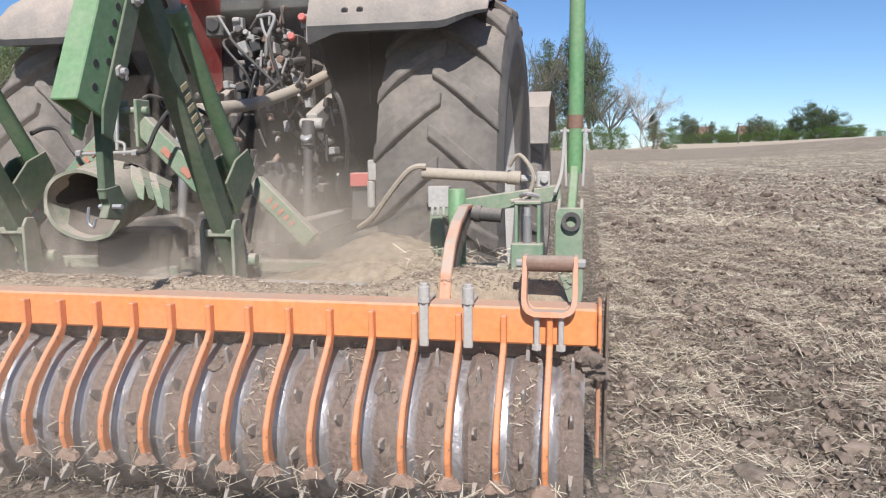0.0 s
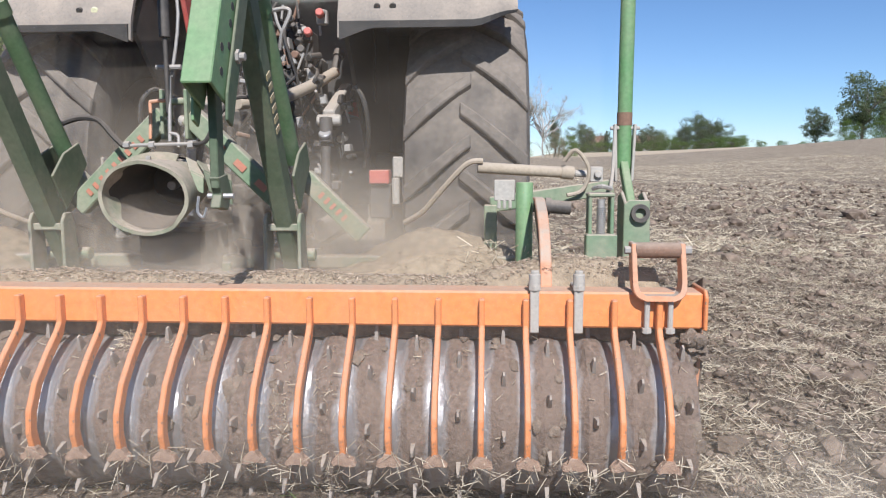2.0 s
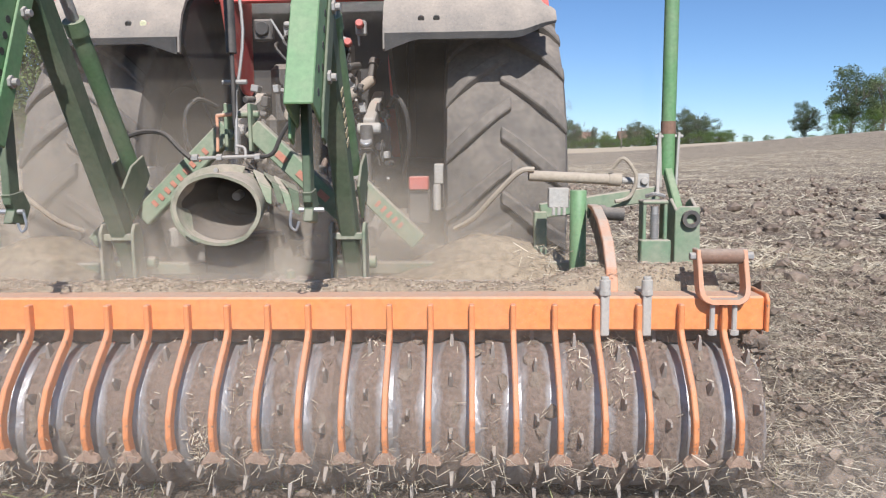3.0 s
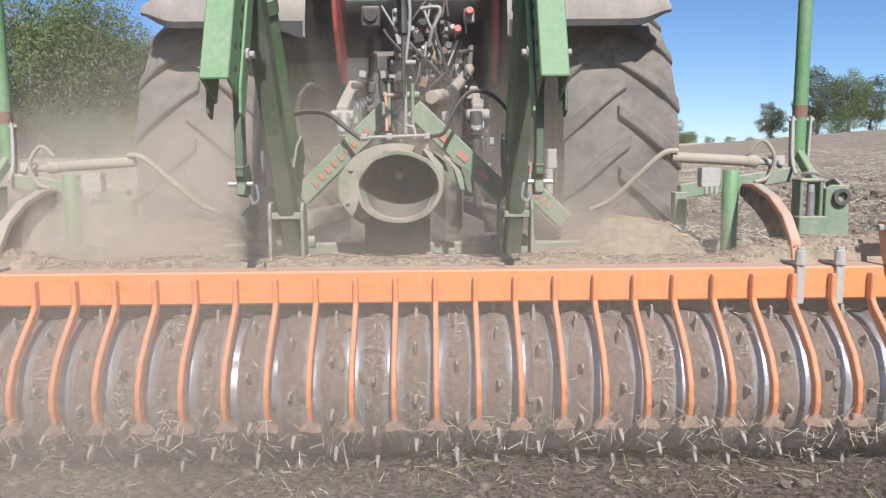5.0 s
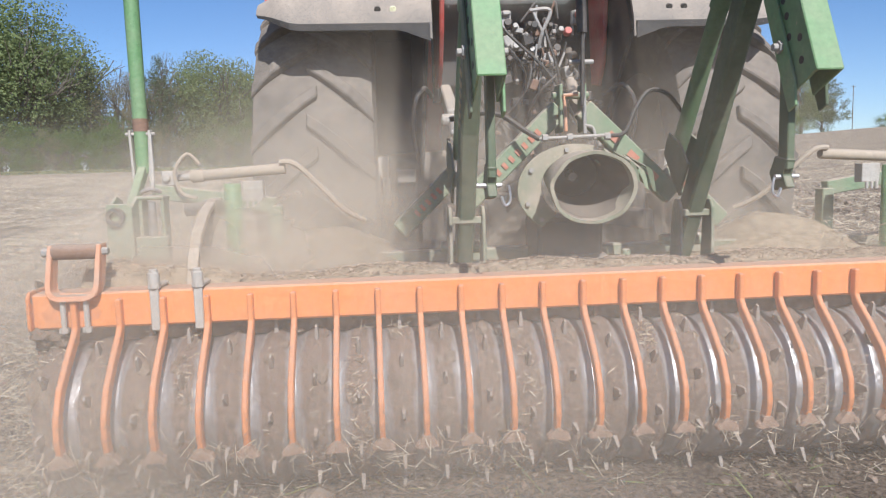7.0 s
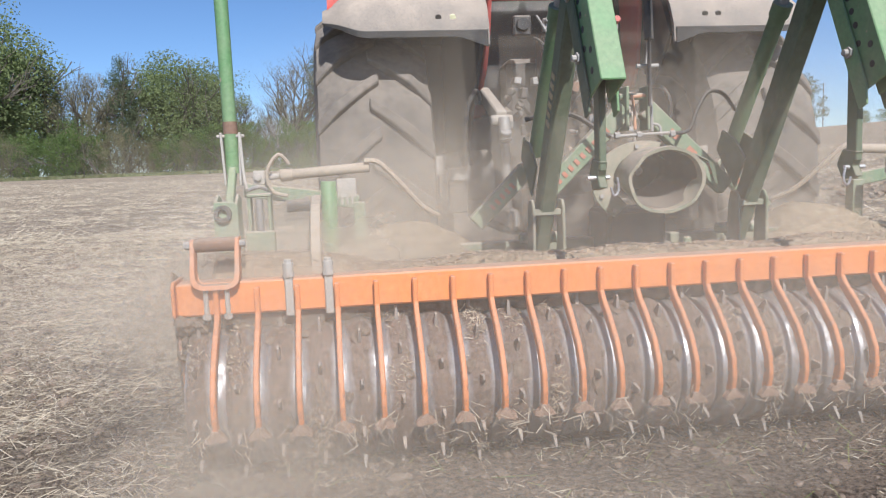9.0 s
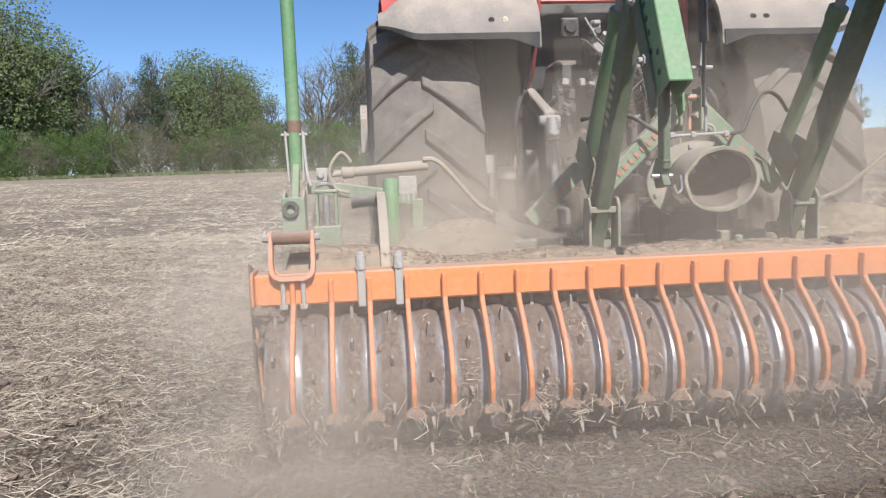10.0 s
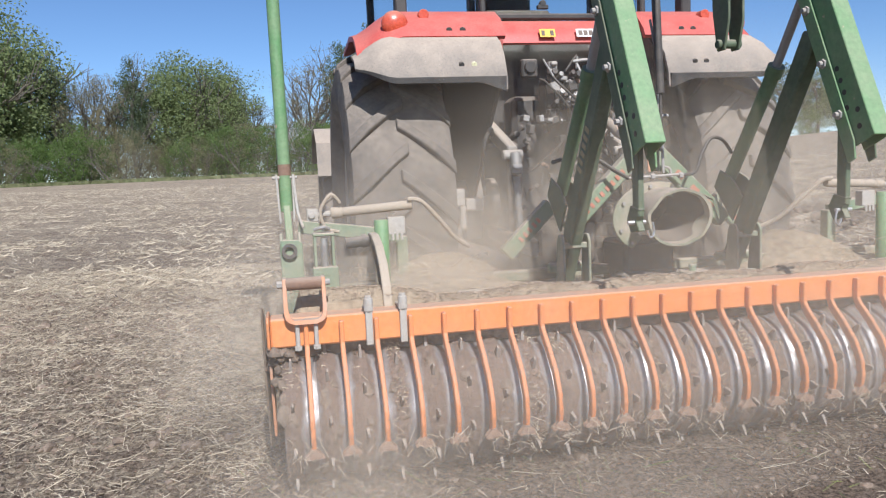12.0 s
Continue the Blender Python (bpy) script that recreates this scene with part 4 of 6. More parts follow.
    inn = [(-0.01 + 0.140 * math.cos(a), 0.91 + 0.118 * math.sin(a)) for a in np.linspace(radians(235), radians(70), 16)]
    plate(bm, out + inn, 1, 0.46, 0.010)
    flange = part("guard_flange", bm, GUARD, harrow, "green curved flange beside the guard", 0.002)
    for a in (100, 150, 200, 228):
        bm = fresh()
        c = (-0.02 + 0.19 * math.cos(radians(a)), 0.459, 0.90 + 0.145 * math.sin(radians(a)))
        cyl(bm, c, (c[0], 0.448, c[2]), 0.009, seg=6)
        part("bolt_head", bm, STEEL, flange)
    bm = fresh()
    box(bm, (-0.02, 0.66, 0.66), (0.25, 0.26, 0.26))
    box(bm, (-0.02, 0.56, 0.58), (0.30, 0.10, 0.14))
    part("gearbox", bm, IRON, harrow, "dark gearbox under the guard", 0.015)
    bm = fresh()
    box(bm, (0.20, 0.52, 0.62), (0.14, 0.12, 0.03))
    cyl(bm, (0.19, 0.52, 0.63), (0.19, 0.52, 0.665), 0.018, seg=8)
    part("step_plate", bm, GREEN_DUSTY, harrow, "", 0.004)
    # torn rubber sleeve hanging beside the guard
    rng = random.Random(41)
    for i in range(4):
        bm = fresh()
        x = 0.11 + 0.030 * i + rng.uniform(-0.012, 0.012)
        z = 1.00 - 0.012 * i
        pts = [(x - 0.02, 0.52, z - 0.01), (x, 0.46, z + 0.03), (x + 0.03, 0.41, z + rng.uniform(-0.02, 0.01)), (x + 0.045, 0.40, z - rng.uniform(0.06, 0.13))]
        side, rings = Vector((0.8, 0.35, -0.45)).normalized(), []
        for k, p in enumerate(pts):
            w, p = (0.020, 0.026, 0.022, 0.009)[k] * rng.uniform(0.85, 1.2), Vector(p)
            rings.append([bm.verts.new(p + side * w * u + Vector((0, 0.003 * v, 0.003 * v))) for u, v in ((-1, -1), (1, -1), (1, 1), (-1, 1))])
        for lo, hi in zip(rings, rings[1:]):
            for k in range(4):
                bm.faces.new((lo[k], lo[(k + 1) % 4], hi[(k + 1) % 4], hi[k]))
        bm.faces.new(rings[0][::-1])
        bm.faces.new(rings[-1])
        part("sleeve_strip", bm, rng.choice((GREEN_DARK, GREEN_DUSTY, GREEN_DARK)), harrow, "torn dusty strip of the drive sleeve", 0, True)
    # pipes and hoses of the tower
    bm = fresh()
    tube(bm, [(-0.15, 0.47, 1.085), (-0.06, 0.46, 1.088), (0.10, 0.46, 1.092)], 0.0065, 8)
    tube(bm, [(0.02, 0.47, 1.10), (0.02, 0.48, 1.22), (0.015, 0.5, 1.33)], 0.007, 8)
    tube(bm, [(0.02, 0.47, 1.13), (0.05, 0.47, 1.12), (0.055, 0.46, 1.08)], 0.006, 8)
    tube(bm, [(0.015, 0.52, 1.33), (0.04, 0.54, 1.55), (0.01, 0.56, 1.8)], 0.006, 8)
    tube(bm, [(-0.03, 0.50, 1.36), (0.06, 0.50, 1.36)], 0.009, 8, 1)
    for x in (-0.14, -0.05, 0.09):
        cyl(bm, (x, 0.46, 1.087), (x + 0.02, 0.46, 1.088), 0.014, seg=6)
    part("hydraulic_pipe", bm, STEEL, harrow, "bright steel hydraulic pipes with unions", 0, True)
    bm = fresh()
    tube(bm, [(-0.05, 0.47, 1.11), (-0.05, 0.48, 1.19), (-0.055, 0.49, 1.24)], 0.006, 8)
    tube(bm, [(-0.055, 0.49, 1.24), (0.0, 0.49, 1.245)], 0.007, 8, 1)
    part("orange_pipe", bm, ORANGE_DUSTY, harrow, "orange painted pipe", 0, True)
    bm = fresh()
    tube(bm, [(0.10, 0.46, 1.09), (0.16, 0.44, 1.10), (0.20, 0.45, 1.18), (0.26, 0.47, 1.25), (0.34, 0.50, 1.24), (0.41, 0.54, 1.18)], 0.008)
    part("hydraulic_hose", bm, BLACK, harrow, "black rubber hose", 0, True)
    bm = fresh()
    tube(bm, [(-0.15, 0.47, 1.085), (-0.20, 0.5, 1.12), (-0.28, 0.55, 1.18), (-0.38, 0.6, 1.19), (-0.46, 0.62, 1.17)], 0.010)
    part("hydraulic_hose", bm, BLACK, harrow, "black rubber hose", 0, True)


def build_post(harrow, s):
    """A channel post of the coupling frame: leans ahead, open below, with holes, bolts and a hanging latch."""
    low, high = Vector((0.443 * s, -0.275, 1.19)), Vector((0.443 * s, 0.235, 2.35))
    d = (high - low).normalized()
    side, back = Vector((1, 0, 0)), Vector((1, 0, 0)).cross(d)
    if back.y > 0:
        back = -back
    m = Matrix((side, d, back)).transposed().to_4x4()
    m.translation = low
    # in post space: x across, y up along the post, z to the back
    bm = fresh()
    ln = (high - low).length
    plate(bm, [(-0.038, -0.070), (-0.038, 0.074), (0.038, 0.074), (0.038, -0.070), (0.030, -0.070), (0.030, 0.066), (-0.030, 0.066), (-0.030, -0.070)], 1, 0.0, ln)
    put(bm, bm.verts[:], m)
    post = part("coupling_post", bm, GREEN, harrow, "bright green channel post with rows of holes", 0.003)
    for sx in (-1, 1):
        bm = fresh()
        plate(bm, [(-0.045, -0.075), (ln, -0.075), (ln, -0.015), (0.02, -0.015), (-0.045, -0.035)], 0, sx * 0.040, sx * 0.008)
        # outline is (along, back)
        put(bm, bm.verts[:], m)
        # the outer flange's shade is put into its darker green
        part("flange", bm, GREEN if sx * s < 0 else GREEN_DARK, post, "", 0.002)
        bm = fresh()
        cyl(bm, (sx * 0.0375, 0, 0), (sx * 0.0392, 0, 0), 0.011, seg=10)
        me = finish("hole", bm, BLACK)
        for y, z in ((0.06, 0.02), (0.06, -0.03), (0.12, 0.035), (0.15, -0.01), (0.21, 0.0), (0.26, 0.0), (0.31, 0.0)):
            again("hole", me, post, m @ Matrix.Translation((0, y, z)))
        bm = fresh()
        cyl(bm, (sx * 0.044, 0, 0), (sx * 0.056, 0, 0), 0.019, seg=6)
        cyl(bm, (sx * 0.056, 0, 0), (sx * 0.070, 0, 0), 0.011, seg=8)
        me = finish("bolt", bm, STEEL, 0.001)
        for y, z in ((0.14, -0.045), (0.36, -0.045), (0.60, -0.045), (0.85, -0.045)):
            again("bolt", me, post, m @ Matrix.Translation((0, y, z)))
    bm = fresh()
    for z in (0.0745,):
        cyl(bm, (0.0, 0.62, z - 0.001), (0.0, 0.62, z + 0.0012), 0.014, seg=12)
        box(bm, (0.0, 0.595, z), (0.010, 0.04, 0.002))
    put(bm, bm.verts[:], m)
    part("keyhole", bm, BLACK, post, "dark keyhole slot")
    bm = fresh()
    beam(bm, (0.425 * s, -0.17, 1.25), (0.425 * s, -0.17, 0.96), 0.022, 0.05)
    plate(bm, [(-0.20, 0.99), (-0.13, 1.0), (-0.10, 0.95), (-0.13, 0.90), (-0.20, 0.91), (-0.175, 0.945)], 0, 0.412 * s, 0.026 * s)
    latch = part("latch", bm, GREEN_DARK, harrow, "dark green hanging latch hook", 0.003)
    bm = fresh()
    cyl(bm, (0.395 * s, -0.165, 0.94), (0.465 * s, -0.165, 0.94), 0.007, seg=8)
    tube(bm, [(0.38 * s, -0.19, 0.94), (0.375 * s, -0.19, 0.90), (0.39 * s, -0.19, 0.885), (0.40 * s, -0.19, 0.91)], 0.004, 6)
    part("latch_pin", bm, CHROME, latch, "bright pin with its spring clip", 0, True)
    if s > 0:
        bm = fresh()
        for x in (-0.03, 0.03):
            plate(bm, [(-0.05, 2.30), (0.08, 2.30), (0.06, 1.72), (0.03, 1.57), (-0.02, 1.57), (-0.05, 1.68)], 0, 0.045 + x, 0.010)
        cyl(bm, (0.00, 0.005, 1.595), (0.10, 0.005, 1.595), 0.018, seg=10)
        part("clevis", bm, GREEN_DARK, harrow, "dark green hanging clevis", 0.003)
        bm = fresh()
        beam(bm, (-0.48, 0.10, 2.30), (0.48, 0.10, 2.30), 0.08, 0.08)
        part("crossbar", bm, GREEN, harrow, "green bar across the posts", 0.005)


# ---- the tractor ----
WHEEL_Y, WHEEL_Z, WHEEL_R = 2.20, 0.93, 0.97


def tyre_profile(r, w):
    h = w / 2
    return [(-h * 0.72, r * 0.60), (-h * 0.98, r * 0.70), (-h, r * 0.82), (-h * 0.93, r * 0.92), (-h * 0.75, r * 0.950), (-h * 0.35, r * 0.962), (0, r * 0.966), (h * 0.35, r * 0.962), (h * 0.75, r * 0.950), (h * 0.93, r * 0.92), (h, r * 0.82), (h * 0.98, r * 0.70), (h * 0.72, r * 0.60)]


def lug_mesh(r, w, sx):
    """One tread bar: from the middle of the tread out over the shoulder, sweeping down as seen from behind."""
    bm = fresh()
    rings = []
    for i in range(7):
        u = i / 6
        x = sx * (-0.025 + (w / 2 + 0.012) * u)
        a = -0.30 * (u ** 1.15) * (1 - 0.12 * u)
        base = r * (0.955 - 0.050 * max(0, u - 0.72) / 0.28)
        top = r * (1.0 - 0.062 * max(0, u - 0.72) / 0.28)
        half = 0.030 + 0.008 * u
        ring = []
        for rad, off in ((base, -half * 1.25), (top, -half), (top, half), (base, half * 1.25)):
            b = a + off / r
            ring.append(bm.verts.new((x, -rad * math.cos(b), rad * math.sin(b))))
        rings.append(ring)
    for p, q in zip(rings, rings[1:]):
        for k in range(4):
            bm.faces.new((p[k], p[(k + 1) % 4], q[(k + 1) % 4], q[k]))
    bm.faces.new(rings[0][::-1])
    bm.faces.new(rings[-1])
    return finish("lug", bm, RUBBER, 0.006)


def build_wheel(tractor, name, x, y, z, r, w, lugs, label):
    wheel = thing(name, "", "")
    wheel.parent = tractor
    wheel.matrix_basis = pose(x, y, z)
    bm = fresh()
    lathe(bm, tyre_profile(r, w), 60, closed=False)
    part("tyre", bm, RUBBER, wheel, label, 0, True)
    bm = fresh()
    s = 1 if x > 0 else -1
    lathe(bm, [(-w * 0.36, r * 0.60), (-w * 0.30, r * 0.56), (w * 0.05 * s, r * 0.52), (w * 0.08 * s, r * 0.2), (w * 0.2 * s, r * 0.18), (w * 0.2 * s, 0.01)], 40)
    lathe(bm, [(w * 0.36, r * 0.60), (w * 0.30, r * 0.56), (w * 0.10 * s, r * 0.52)], 40)
    part("rim", bm, GREY, wheel, "dusty pale grey rim", 0, True)
    for sx in (-1, 1):
        me = lug_mesh(r, w, sx)
        for k in range(lugs):
            again("lug", me, wheel, pose(0, 0, 0, 360 / lugs * (k + (0.5 if sx > 0 else 0))))
    return wheel


def shell(bm, line, x0, x1, thick, wav=None):
    """A bent sheet: line of (y, z) swept from x0 to x1; wav(x) gives (dy, dz)."""
    n = 21
    outer, inner = [], []
    for i in range(n):
        x = x0 + (x1 - x0) * i / (n - 1)
        row, row2 = [], []
        for j, (y, z) in enumerate(line):
            a, b = line[max(j - 1, 0)], line[min(j + 1, len(line) - 1)]
            d = Vector((b[0] - a[0], b[1] - a[1])).normalized()
            nrm = Vector((d.y, -d.x))
            dy, dz = wav(x, j) if wav else (0, 0)
            row.append(bm.verts.new((x, y + dy, z + dz)))
            row2.append(bm.verts.new((x, y + dy + nrm.x * thick, z + dz + nrm.y * thick)))
        outer.append(row)
        inner.append(row2)
    m = len(line)
    for i in range(n - 1):
        for j in range(m - 1):
            bm.faces.new((outer[i][j], outer[i + 1][j], outer[i + 1][j + 1], outer[i][j + 1]))
            bm.faces.new((inner[i][j], inner[i][j + 1], inner[i + 1][j + 1], inner[i + 1][j]))
        for j, flip in ((0, False), (m - 1, True)):
            bm.faces.new((outer[i][j], inner[i][j], inner[i + 1][j], outer[i + 1][j]))
    for i in (0, n - 1):
        for j in range(m - 1):
            bm.faces.new((outer[i][j], outer[i][j + 1], inner[i][j + 1], inner[i][j]))


def build_fender(tractor, s):
    M = lambda *p: mirror(p, s)

    def droop(x, j):
        """The outer corner is rounded: its lower edge rises, its upper edge falls, and it wraps ahead."""
        u = smooth01(np.array((abs(x) - 1.07) / 0.22)).item()
        dip = -0.05 * max(0.0, (0.62 - abs(x)) / 0.14) if j == 0 else 0.0
        return 0.13 * u * u, (0.085, 0.065, 0.0, -0.06, -0.085)[j] * u + dip
    bm = fresh()
    line = [(1.225, 1.625), (1.235, 1.665), (1.275, 1.76), (1.34, 1.84), (1.42, 1.885)]
    shell(bm, line, 0.47 * s, 1.27 * s, 0.02, droop)
    low = part("fender_skirt", bm, FENDER, tractor, "dust-covered grey plastic fender skirt", 0, True)
    bm = fresh()
    line = [(1.219, 1.612), (1.217, 1.642)]
    shell(bm, line, 0.48 * s, 1.265 * s, 0.014, droop)
    part("skirt_lip", bm, BLACK, low, "black lower lip")
    bm = fresh()
    line = [(1.405, 1.885), (1.43, 1.93), (1.50, 2.00), (1.62, 2.06), (1.85, 2.10), (2.3, 2.08)]
    shell(bm, line, 0.42 * s, 1.245 * s, 0.03, lambda x, j: (0.04 * smooth01(np.array((abs(x) - 1.10) / 0.14)).item(), -0.13 * smooth01(np.array((abs(x) - 0.98) / 0.27)).item()))
    part("fender", bm, RED, tractor, "red painted fender", 0, True)
    bm = fresh()
    line = [(1.25, 1.62), (1.33, 1.80), (1.50, 1.92), (1.9, 1.98), (2.5, 1.95), (3.0, 1.70)]
    shell(bm, line, 0.50 * s, 1.05 * s, 0.02)
    part("fender_liner", bm, BLACK, tractor, "black wheel-arch liner", 0, True)
    bm = fresh()
    plate(bm, [(1.30, 1.62), (1.40, 1.80), (1.60, 1.98), (2.6, 1.98), (3.0, 1.6), (3.0, 1.0), (2.2, 0.75), (1.75, 1.2)], 0, 0.48 * s, 0.02 * s)
    part("fender_side", bm, BLACK, tractor, "dark inner fender panel")
    # added black panel: shuts the gap ahead so that the arch stays dark
    bm = fresh()
    box(bm, M(0.63, 2.75, 1.25), (0.34, 0.05, 1.5))
    part("arch_back", bm, BLACK, tractor, "added black panel that keeps the wheel arch dark")
    for dx, mat in ((0.645, LAMP if s < 0 else BLACK), (0.715, BLACK), (1.125, BLACK)):
        bm = fresh()
        dz = -0.015 if dx > 1.1 else 0
        cyl(bm, M(dx, 1.262 + (0.02 if dx > 1.1 else 0), 1.712 + dz), M(dx, 1.247 + (0.02 if dx > 1.1 else 0), 1.706 + dz), 0.016, 0.015, seg=14)
        part("fender_lamp" if mat is LAMP else "fender_plug", bm, mat, low, "", 0.002)
    for dx in (0.66, 0.735):
        bm = fresh()
        dz = -0.03 if dx > 1 else 0
        cyl(bm, M(dx, 1.465, 1.925 + dz), M(dx, 1.422, 1.918 + dz), 0.018, seg=14)
        part("fender_plug", bm, BLACK, low, "", 0.002)
    bm = fresh()
    r = bmesh.ops.create_uvsphere(bm, u_segments=18, v_segments=10, radius=0.074)["verts"]
    put(bm, r, Matrix.Translation(M(1.03, 1.475, 1.965)) @ Matrix.Diagonal((1, 0.55, 0.95, 1)))
    part("tail_lamp", bm, AMBER, tractor, "round red and amber tail lamp", 0, True)
    bm = fresh()
    cyl(bm, M(0.86, 1.56, 2.02), M(0.86, 1.50, 2.02), 0.03, seg=14)
    part("reflector", bm, AMBER, tractor, "", 0.003)


def build_tractor():
    tractor = thing("tractor", "red tractor with dusty grey fenders and deep-lugged tyres, pulling the harrow", "tractor")
    for s in (-1, 1):
        build_wheel(tractor, "rear_wheel", 1.035 * s, WHEEL_Y, WHEEL_Z, WHEEL_R, 0.60, 20, "dusty black tyre with deep slanting lugs")
        build_wheel(tractor, "front_wheel", 1.07 * s, 4.95, 0.70, 0.72, 0.54, 18, "dusty black front tyre")
        build_fender(tractor, s)
        bm = fresh()
        shell(bm, [(4.15, 1.15), (4.25, 1.45), (4.6, 1.60), (5.2, 1.58), (5.6, 1.30)], 0.82 * s, 1.385 * s, 0.02)
        part("front_fender", bm, FENDER, tractor, "dusty grey front fender", 0, True)
        bm = fresh()
        cyl(bm, mirror((0.3, WHEEL_Y, WHEEL_Z), s), mirror((0.95, WHEEL_Y, WHEEL_Z), s), 0.16, 0.13, seg=18)
        part("axle_housing", bm, IRON, tractor, "", 0, True)
    # body
    bm = fresh()
    box(bm, (0, 2.55, 0.95), (0.56, 1.3, 0.75))
    box(bm, (0, 2.25, 1.30), (0.48, 0.7, 0.60))
    box(bm, (0, 3.9, 0.95), (0.50, 1.8, 0.5))
    part("gear_housing", bm, IRON, tractor, "dark dusty gear housing", 0.03)
    bm = fresh()
    plate(bm, [(3.5, 1.15), (3.5, 1.95), (4.6, 1.80), (5.55, 1.55), (5.6, 0.9), (3.6, 0.9)], 0, -0.40, 0.80)
    part("bonnet", bm, RED, tractor, "red bonnet", 0.03)
    # cab
    bm = fresh()
    shell(bm, [(1.73, 1.900), (1.74, 1.94), (1.78, 2.02), (1.84, 2.05)], -0.47, 0.60, 0.03)
    panel = part("rear_panel", bm, RED, tractor, "red rear panel under the cab window", 0, True)
    for s in (-1, 1):
        bm = fresh()
        line = [(1.64, 1.95), (1.62, 1.80), (1.66, 1.52), (1.74, 1.40), (1.86, 1.42), (1.92, 1.95)] if s > 0 else [(1.60, 1.98), (1.60, 1.88), (1.68, 1.68), (1.80, 1.52), (1.92, 1.44), (2.02, 1.43), (2.07, 1.47), (2.08, 1.98)]
        plate(bm, line, 0, (0.445 if s > 0 else -0.40), 0.025)
        part("side_panel", bm, RED_DUSTY, tractor, "red panel beside the linkage", 0.006)
    for x, w, mat, n in ((-0.06, 0.10, YELLOW, 2), (0.185, 0.12, WHITE, 3)):
        bm = fresh()
        box(bm, (x, 1.722, 1.955), (w, 0.004, 0.055), Matrix.Rotation(radians(-22), 3, "X"))
        st = part("warning_sticker", bm, mat, tractor, "yellow warning sticker" if n == 2 else "white printed sticker")
        bm = fresh()
        for i in range(n):
            box(bm, (x - w * 0.28 + i * w * 0.56 / max(1, n - 1), 1.7185, 1.955), (w * 0.2, 0.003, 0.032), Matrix.Rotation(radians(-22), 3, "X"))
        part("print", bm, BAR_INK, st, "dark printed marks")
    bm = fresh()
    box(bm, (0.09, 1.85, 2.075), (1.06, 0.06, 0.035))
    cab = part("cab_frame", bm, BLACK, tractor, "black cab pillars and window frame", 0.008)
    for x, y, z, w, d, h in ((-0.93, 1.88, 2.55, 0.07, 0.09, 1.05), (0.93, 1.88, 2.55, 0.07, 0.09, 1.05), (-0.93, 3.35, 2.30, 0.06, 0.08, 1.5), (0.93, 3.35, 2.30, 0.06, 0.08, 1.5), (-0.43, 1.85, 2.55, 0.035, 0.06, 1.05), (0.62, 1.85, 2.55, 0.035, 0.06, 1.05)):
        bm = fresh()
        box(bm, (x, y, z), (w, d, h))
        part("pillar", bm, BLACK, cab, "", 0.008)
    bm = fresh()
    box(bm, (0, 2.6, 3.10), (1.98, 1.75, 0.16))
    part("cab_roof", bm, RED, tractor, "red cab roof", 0.04)
    bm = fresh()
    box(bm, (0.09, 1.86, 2.56), (1.0, 0.008, 0.95))
    pane = part("rear_window", bm, GLASS, cab, "clear rear window")
    pane.visible_shadow = False
    for s in (-1, 1):
        bm = fresh()
        box(bm, (0.93 * s, 2.62, 2.55), (0.008, 1.38, 0.98))
        pane = part("side_window", bm, GLASS, cab)
        pane.visible_shadow = False
    bm = fresh()
    box(bm, (-0.675, 1.87, 2.56), (0.42, 0.008, 0.95))
    pane = part("corner_window", bm, GLASS, cab)
    pane.visible_shadow = False
    bm = fresh()
    box(bm, (0.0, 2.75, 2.02), (1.5, 1.3, 0.10))
    box(bm, (0.0, 2.7, 2.18), (0.50, 0.50, 0.14))
    box(bm, (0.0, 2.95, 2.50), (0.48, 0.14, 0.60))
    part("seat", bm, BLACK, cab, "black cab seat", 0.03)
    bm = fresh()
    cyl(bm, (-0.05, 1.84, 2.15), (-0.05, 1.81, 2.15), 0.022, seg=10)
    box(bm, (-0.05, 1.825, 2.13), (0.07, 0.03, 0.025))
    part("window_handle", bm, BLACK, cab, "", 0.004)
    bm = fresh()
    box(bm, (0.05, 2.11, 1.66), (0.92, 0.05, 0.60))
    part("rear_bulkhead", bm, BLACK, tractor, "black bulkhead behind the valves")
    build_valves(tractor)
    build_linkage(tractor)
    return tractor


